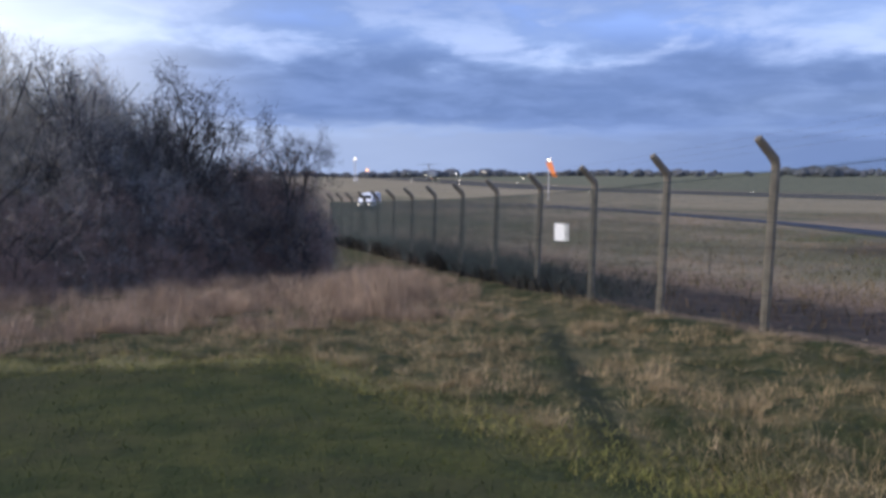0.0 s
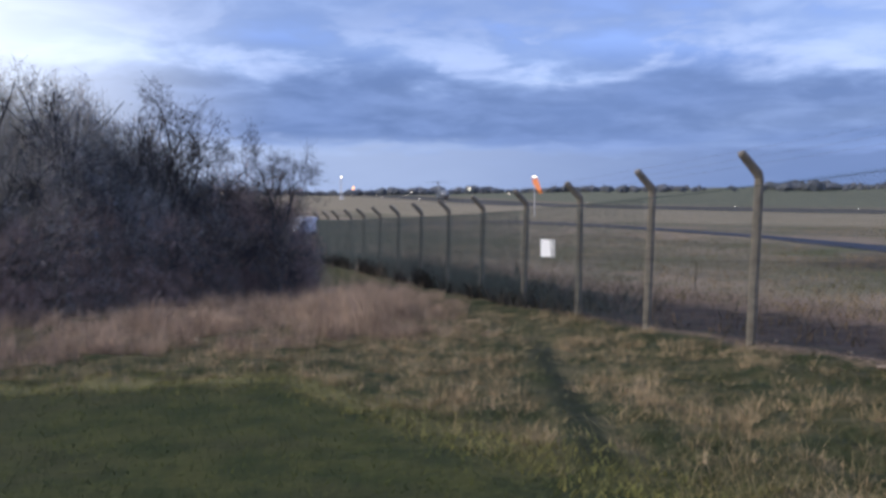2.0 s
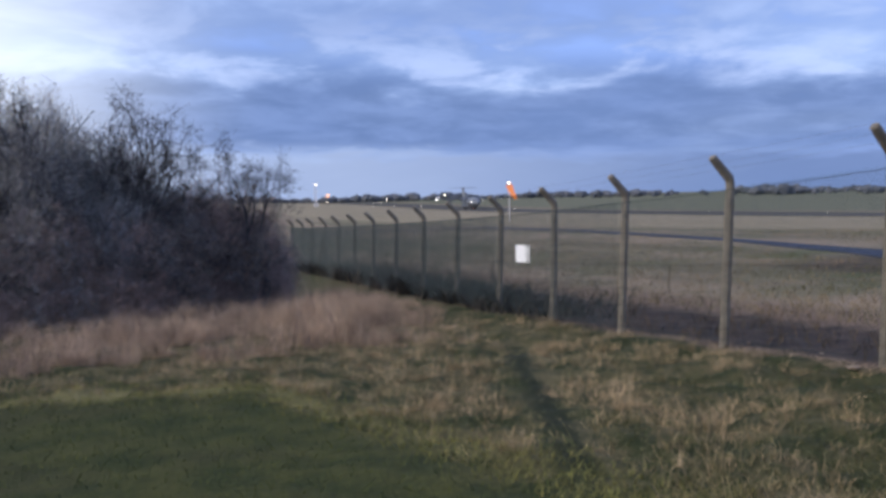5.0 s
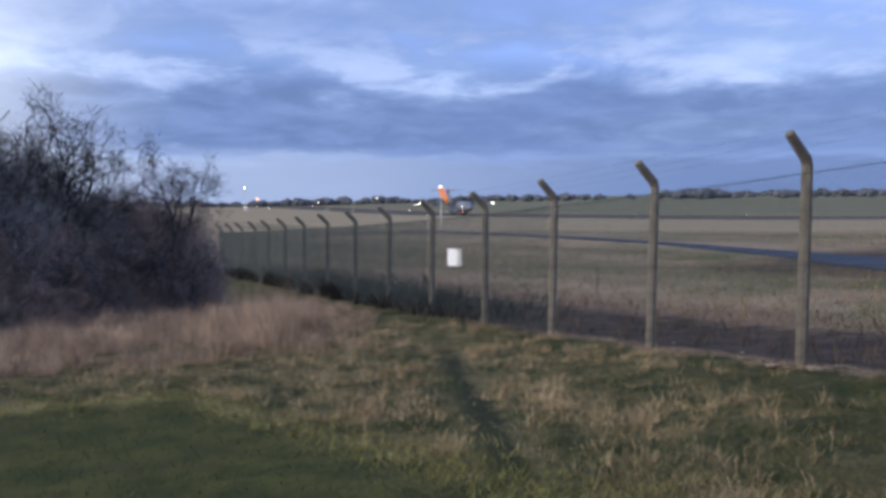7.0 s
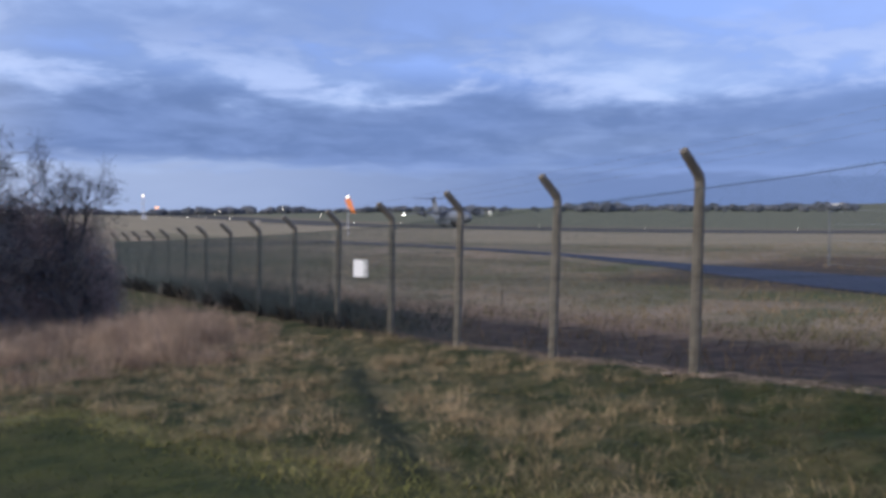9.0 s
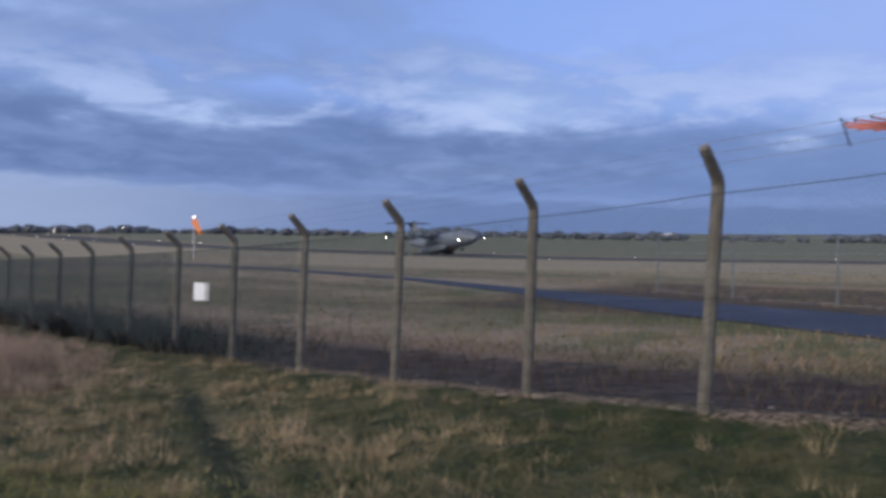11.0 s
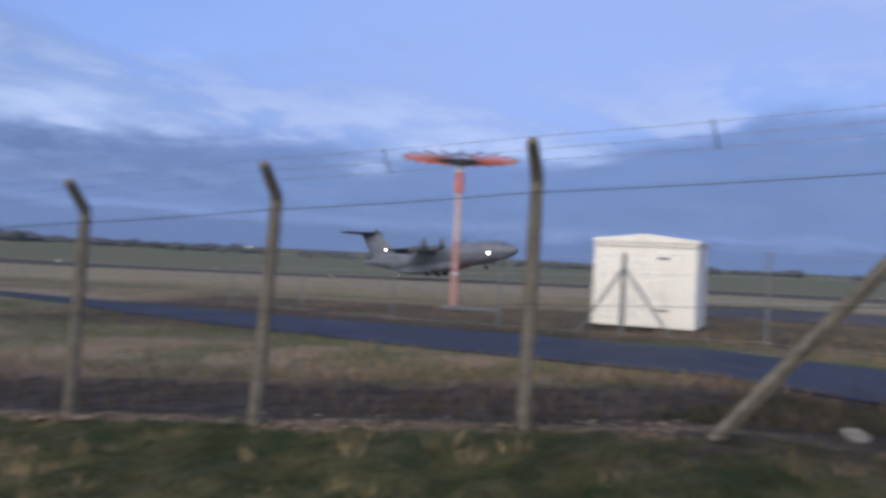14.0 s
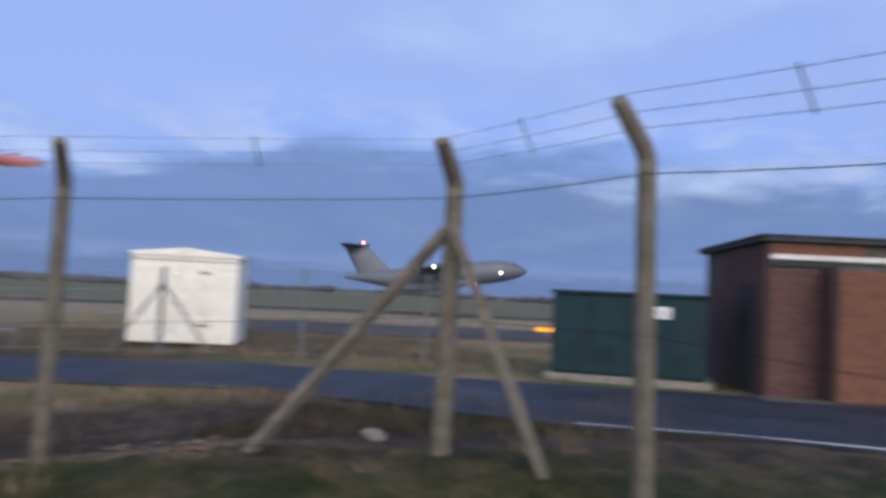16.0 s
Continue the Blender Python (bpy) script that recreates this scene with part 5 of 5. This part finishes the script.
    stuff("tan_tussocks", tufts(x[tan], y[tan], 26, rng.uniform(0.10, 0.32, n) * (0.8 + 0.8 * np.clip(c[tan], 0, 1)), rng.uniform(0.07, 0.20, n), 0.005, 0.75, rng), M_TUSSOCK, "low tan tussocks of dry grass in the verge")
    green = ok & ~tan & (rng.random(len(x)) < 0.5)
    n = int(green.sum())
    stuff("green_tussocks", tufts(x[green], y[green], 22, rng.uniform(0.07, 0.17, n), rng.uniform(0.08, 0.22, n), 0.006, 0.9, rng), M_OLIVE, "low olive-green tussocks in the verge")
    # tall dry grass in bunches before the hedge, highest on a mound near the fence
    x, y = scatter(rng, 3600, 12.5, 26.5, -36, 6)
    w = FENCE_N[0] * x + FENCE_N[1] * y - FENCE_C
    az, d = np.degrees(np.arctan2(x, y)), np.hypot(x, y)
    c = clump(x, y, 0.42, 7.0) + 0.6 * clump(x, y, 1.3, 3.0)
    mound = np.exp(-((x + 1.6) / 2.0) ** 2 - ((y - 19.0) / 2.6) ** 2)
    dense = step(13.5, 17.0, d) * (1 - step(-4.5, 5.0, az)) * np.clip(0.42 + 1.5 * c + 0.5 * mound + 0.7 * np.exp(-((x + 1.2) / 2.2) ** 2 - ((y - 22.0) / 3.5) ** 2), 0, 1)
    k = (w < -1.0) & (trodden(x, y) > 0.4) & (rng.random(len(x)) < dense)
    x, y, c, az, mound = x[k], y[k], c[k], az[k], mound[k]
    n = len(x)
    tall = rng.uniform(0.20, 0.78, n) * (0.85 + 0.7 * np.clip(c, 0, 1) + 1.3 * mound) * (1 - 0.5 * step(-5, 3, az))
    stuff("tall_dry_grass", tufts(x, y, 55, tall, rng.uniform(0.10, 0.36, n), 0.007, 0.55, rng), M_STRAW, "tall pale dry grass in clumps before the hedge")
    # rough grass between the fence corner and the road
    x, y = rng.uniform(8.6, 12.4, 26000), rng.uniform(-6.0, 3.0, 26000)
    w = FENCE_N[0] * x + FENCE_N[1] * y - FENCE_C
    k = (w > 0.5) & (x < np.interp(y, [-14, -5.2, -1.2, 1.6, 5.0], [9.5, 10.1, 11.55, 13.0, 14.1]) - 0.1) & (rng.random(len(x)) < 0.55 + clump(x, y, 0.9, 6.0))
    x, y = x[k], y[k]
    n = len(x)
    tagged(part("roadside_grass", blades(x, y, rng.uniform(0.05, 0.16, n), rng.uniform(0.006, 0.013, n), 0.9, rng), M_LUSH), "short rough grass between fence and road", "grass", kind="stuff")
    # dead weeds on the dug strip
    x, y = scatter(rng, 46000, 7.0, 46.0, -12, 112, 1.2)
    w = FENCE_N[0] * x + FENCE_N[1] * y - FENCE_C
    k = (w > 0.2) & (w < 5.2) & (rng.random(len(x)) < np.clip(0.5 + 1.2 * clump(x, y, 0.6, 11.0), 0, 1)) & (y > -3)
    x, y = x[k], y[k]
    n = len(x)
    tagged(part("dead_weeds", blades(x, y, rng.uniform(0.08, 0.34, n), rng.uniform(0.010, 0.03, n), 0.8, rng), M_WEED), "dark dead weeds on the dug soil strip", "weeds", kind="stuff")
    # dark brambles grown up along the far stretch of the fence
    n = 26000
    y = rng.uniform(17.5, 48, n)
    w = rng.gamma(1.6, 0.75, n) - 0.35
    x = (FENCE_C + w - FENCE_N[1] * y) / FENCE_N[0]
    k = rng.random(n) < step(17, 27, y) * np.clip(0.55 + 1.4 * clump(x, y, 0.5, 17.0), 0, 1)
    x, y, w = x[k], y[k], w[k]
    n = len(x)
    tagged(part("fence_brambles", blades(x, y, rng.uniform(0.25, 0.85, n) * (0.7 + 0.3 * step(20, 34, y)), rng.uniform(0.02, 0.05, n), 0.9, rng), M_BRAMBLE), "dark brambles and dead weeds along the fence foot", "brambles", kind="stuff")
    x, y = scatter(rng, 70000, 13.0, 60.0, -10, 95, 1.3)
    w = FENCE_N[0] * x + FENCE_N[1] * y - FENCE_C
    edge = np.interp(y, [-5, 1.6, 5, 9.5, 16, 24, 50], [11.4, 13.3, 14.1, 15.5, 16.8, 17.4, 17.2])
    k = (w > 4.6) & ((x < edge - 0.1) | (x > edge + 5.2))
    x, y = x[k], y[k]
    n = len(x)
    tagged(part("airfield_grass", blades(x, y, rng.uniform(0.08, 0.22, n), rng.uniform(0.012, 0.03, n), 0.7, rng), M_FIELD), "uneven brown and green airfield grass", "grass", kind="stuff")


build_grass()


def build_far_trees():
    """Winter woods along the skyline: many small ragged crowns, joined."""
    rng = np.random.default_rng(31)
    ico = ball(1.0, None, 2)
    bv = np.array([v.co[:] for v in ico.verts])
    bf = np.array([[v.index for v in f.verts] for f in ico.faces])
    ico.free()
    verts, faces, count = [], [], 0
    n = 2300
    az = rng.uniform(-40, 125, n)
    for a in az:
        left = a < 11
        d = rng.uniform(1000, 1250) if left else rng.uniform(850, 1200)
        t = radians(a)
        x, y = d * math.sin(t), d * math.cos(t)
        lump = noise.noise((a * 0.22, 4.0, 0.0)) + 0.6 * noise.noise((a * 0.9, 1.0, 0.0))
        if not left and lump < -0.18:
            continue
        tall = (8.5 if left else 6.6) * (0.8 + 0.9 * max(lump, -0.3)) * rng.uniform(0.6, 1.15)
        wide = tall * rng.uniform(0.5, 0.9)
        jag = rng.uniform(0.72, 1.25, (len(bv), 1))
        v = bv * jag * [wide, wide, tall * 0.62] + [x, y, ground_z(x, y) + tall * 0.5]
        verts.append(v)
        faces.append(bf + count)
        count += len(v)
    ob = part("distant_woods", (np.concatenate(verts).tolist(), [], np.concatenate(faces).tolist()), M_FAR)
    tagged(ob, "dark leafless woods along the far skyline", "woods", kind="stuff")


build_far_trees()


def build_rubble():
    rng = random.Random(4)
    # stones and broken concrete along the fence foot
    shapes = []
    for k in range(5):
        bm = ball(1.0, None, 2)
        for v in bm.verts:
            v.co *= 0.8 + 0.45 * noise.noise(v.co * 1.3 + Vector((k * 7, 0, 0)))
            v.co.z *= 0.5
        ob = part("stone", bm, M_STONE if k == 0 else M_RUBBLE)
        tagged(ob, "pale broken stone lying at the fence foot" if k == 0 else "small tan broken stone at the fence foot", "stone", "stones at the fence foot")
        shapes.append(ob)
    spots = [(9.06, 1.12, 0.125), (6.5, 7.3, 0.10), (5.9, 9.3, 0.09), (5.6, 9.8, 0.08)]
    for k in range(84):
        t = rng.random() * (1.0 if k < 40 else 0.45)
        x, y = 8.2 - 5.6 * t ** 1.6, 2.6 + 18.0 * t ** 1.6
        o = rng.uniform(-0.35, 0.55)
        spots.append((x + FENCE_N[0] * o + 0.1, y + FENCE_N[1] * o, rng.uniform(0.018, 0.055)))
    for i, (x, y, s) in enumerate(spots):
        ob = shapes[i] if i < 5 else copy_thing(shapes[1 + i % 4], Matrix.Identity(4))
        ob.matrix_basis = pose(x, y, ground_z(x, y) + s * 0.15, 0, 0, rng.uniform(0, 360)) @ Matrix.Diagonal((s * rng.uniform(0.8, 1.6), s, s * (1.7 if i == 0 else 1), 1))


build_rubble()


# ---- bricks of the hut, last of the large counts ----
def add_brick(bm, xs, ys, zs):
    v = [bm.verts.new((x, y, z)) for z in zs for y in ys for x in xs]
    for f in ((0, 2, 3, 1), (4, 5, 7, 6), (0, 1, 5, 4), (2, 6, 7, 3), (0, 4, 6, 2), (1, 3, 7, 5)):
        bm.faces.new([v[i] for i in f])


def lay_bricks():
    front, end, face, cheek = HUT_WALLS
    # shade-toned brick in the recess, light-toned on the wing and above the lintel
    brick_wall(front, 0.05, 1.10, 0.03, 0.02, 2.70, M_BRICK)
    brick_wall(end, 0.05, 3.2, 0.03, 2.345, HUT_TALL - 0.05, M_BRICK, side=True)
    brick_wall(front, 0.06, 1.95, 0.03, 2.97, HUT_TALL - 0.02, M_BRICK2)
    # the courses that stay half hidden behind the cabinet and past the corner
    rest = bmesh.new()
    for z in [0.02 + 0.075 * k for k in range(31)]:
        for j in range(18):
            y = 0.05 + 0.225 * j - (0.1125 if int(z / 0.075) % 2 else 0)
            if y + 0.215 < 0.9 or y > 1.75:
                add_brick(rest, (-0.02, 0.03), (max(y, 0.05), y + 0.215), (z, z + 0.065))
    part("low_brickwork", rest, M_BRICK, end)["kind"] = "stuff"
    rest = bmesh.new()
    for z in [0.08 + 0.075 * k for k in range(35)]:
        for j in range(16):
            x = 2.30 + 0.225 * j + (0.1125 if int(z / 0.075) % 2 else 0)
            add_brick(rest, (x, x + 0.215), (-0.795, -0.745), (z, z + 0.065))
    part("far_brickwork", rest, M_BRICK2, face)["kind"] = "stuff"
    brick_wall(cheek, -0.71, 0.02, 1.10, 0.08, 2.68, M_BRICK, side=True)
    brick_wall(face, 1.12, 2.30, -0.745, 0.08, 2.68, M_BRICK2)


lay_bricks()


# ---- what moves ----
def motions():
    runs = RUNS
    d = 195.0
    rows = []
    for t, s, z, pitch in runs:
        x, y = RUN_P[0] * d - s * RUN_U[0], RUN_P[1] * d - s * RUN_U[1]
        rows.append((t, pose(x, y, z, pitch, 0, -171.0)))
    walk(AIRCRAFT, rows)
    for k, (prop, (x, y, z)) in enumerate(PROPS):
        walk(prop, [(i * 0.1, pose(x, y, z, 0, 75 * i + 20 * k, 0)) for i in range(161)])
    for leg, (x, y, z) in GEARS:
        walk(leg, [(0, pose(x, y, z)), (14.4, pose(x, y, z)), (15.4, pose(x, y, z + 1.7)), (16, pose(x, y, z + 1.7))])
    # the beacons come round every 1.3 seconds
    spin = [(0.0, 0)]
    for k in range(12):
        t = 1.5 + 1.3 * k
        spin += [(t + o / 30, a + 360 * k) for o, a in ((-3, 0), (-2, 60), (-1, 120), (0, 180), (7, 180), (8, 240), (9, 300), (10, 360))]
    spin = [(t, a) for t, a in spin if t < 15.95] + [(16.0, 180 + 360 * 11)]
    for dome, place in BEACONS:
        walk(dome, [(t, pose(*place, 0, 0, a)) for t, a in spin])
    path = []
    for t, x, y, rz in ((0.0, -10.4, 113.0, 169), (0.5, -12.1, 110.0, 168), (1.0, -13.5, 107.0, 166), (1.5, -14.6, 104.0, 162), (3.0, -20.0, 94.0, 145), (16.0, -110.0, 30.0, 130)):
        path.append((t, pose(x, y, ground_z(x, y) + 0.03, 0, 0, rz)))
    walk(VAN, path)


RUNS = [(0.0, 659.4, 0.10, 0), (1.0, 627.6, -0.65, 0), (2.5, 576.2, -1.62, 0), (3.5, 540.7, -2.16, 0), (6.0, 445.2, -3.62, 0), (7.5, 380.2, -4.12, 0), (8.5, 336.5, -4.14, 0.3), (11.0, 219.9, -4.15, 6.4), (11.5, 194.7, -4.1, 8.4), (12.5, 144.8, -3.90, 10.2), (13.0, 120.6, -3.45, 10.3), (13.5, 94.4, -2.68, 10.1), (14.0, 69.5, -1.72, 9.7), (14.5, 43.2, -0.7, 9.5), (15.0, 16.0, 0.39, 9.3), (15.5, -12.7, 1.75, 8.8), (16.0, -41.2, 3.07, 8.2)]
motions()
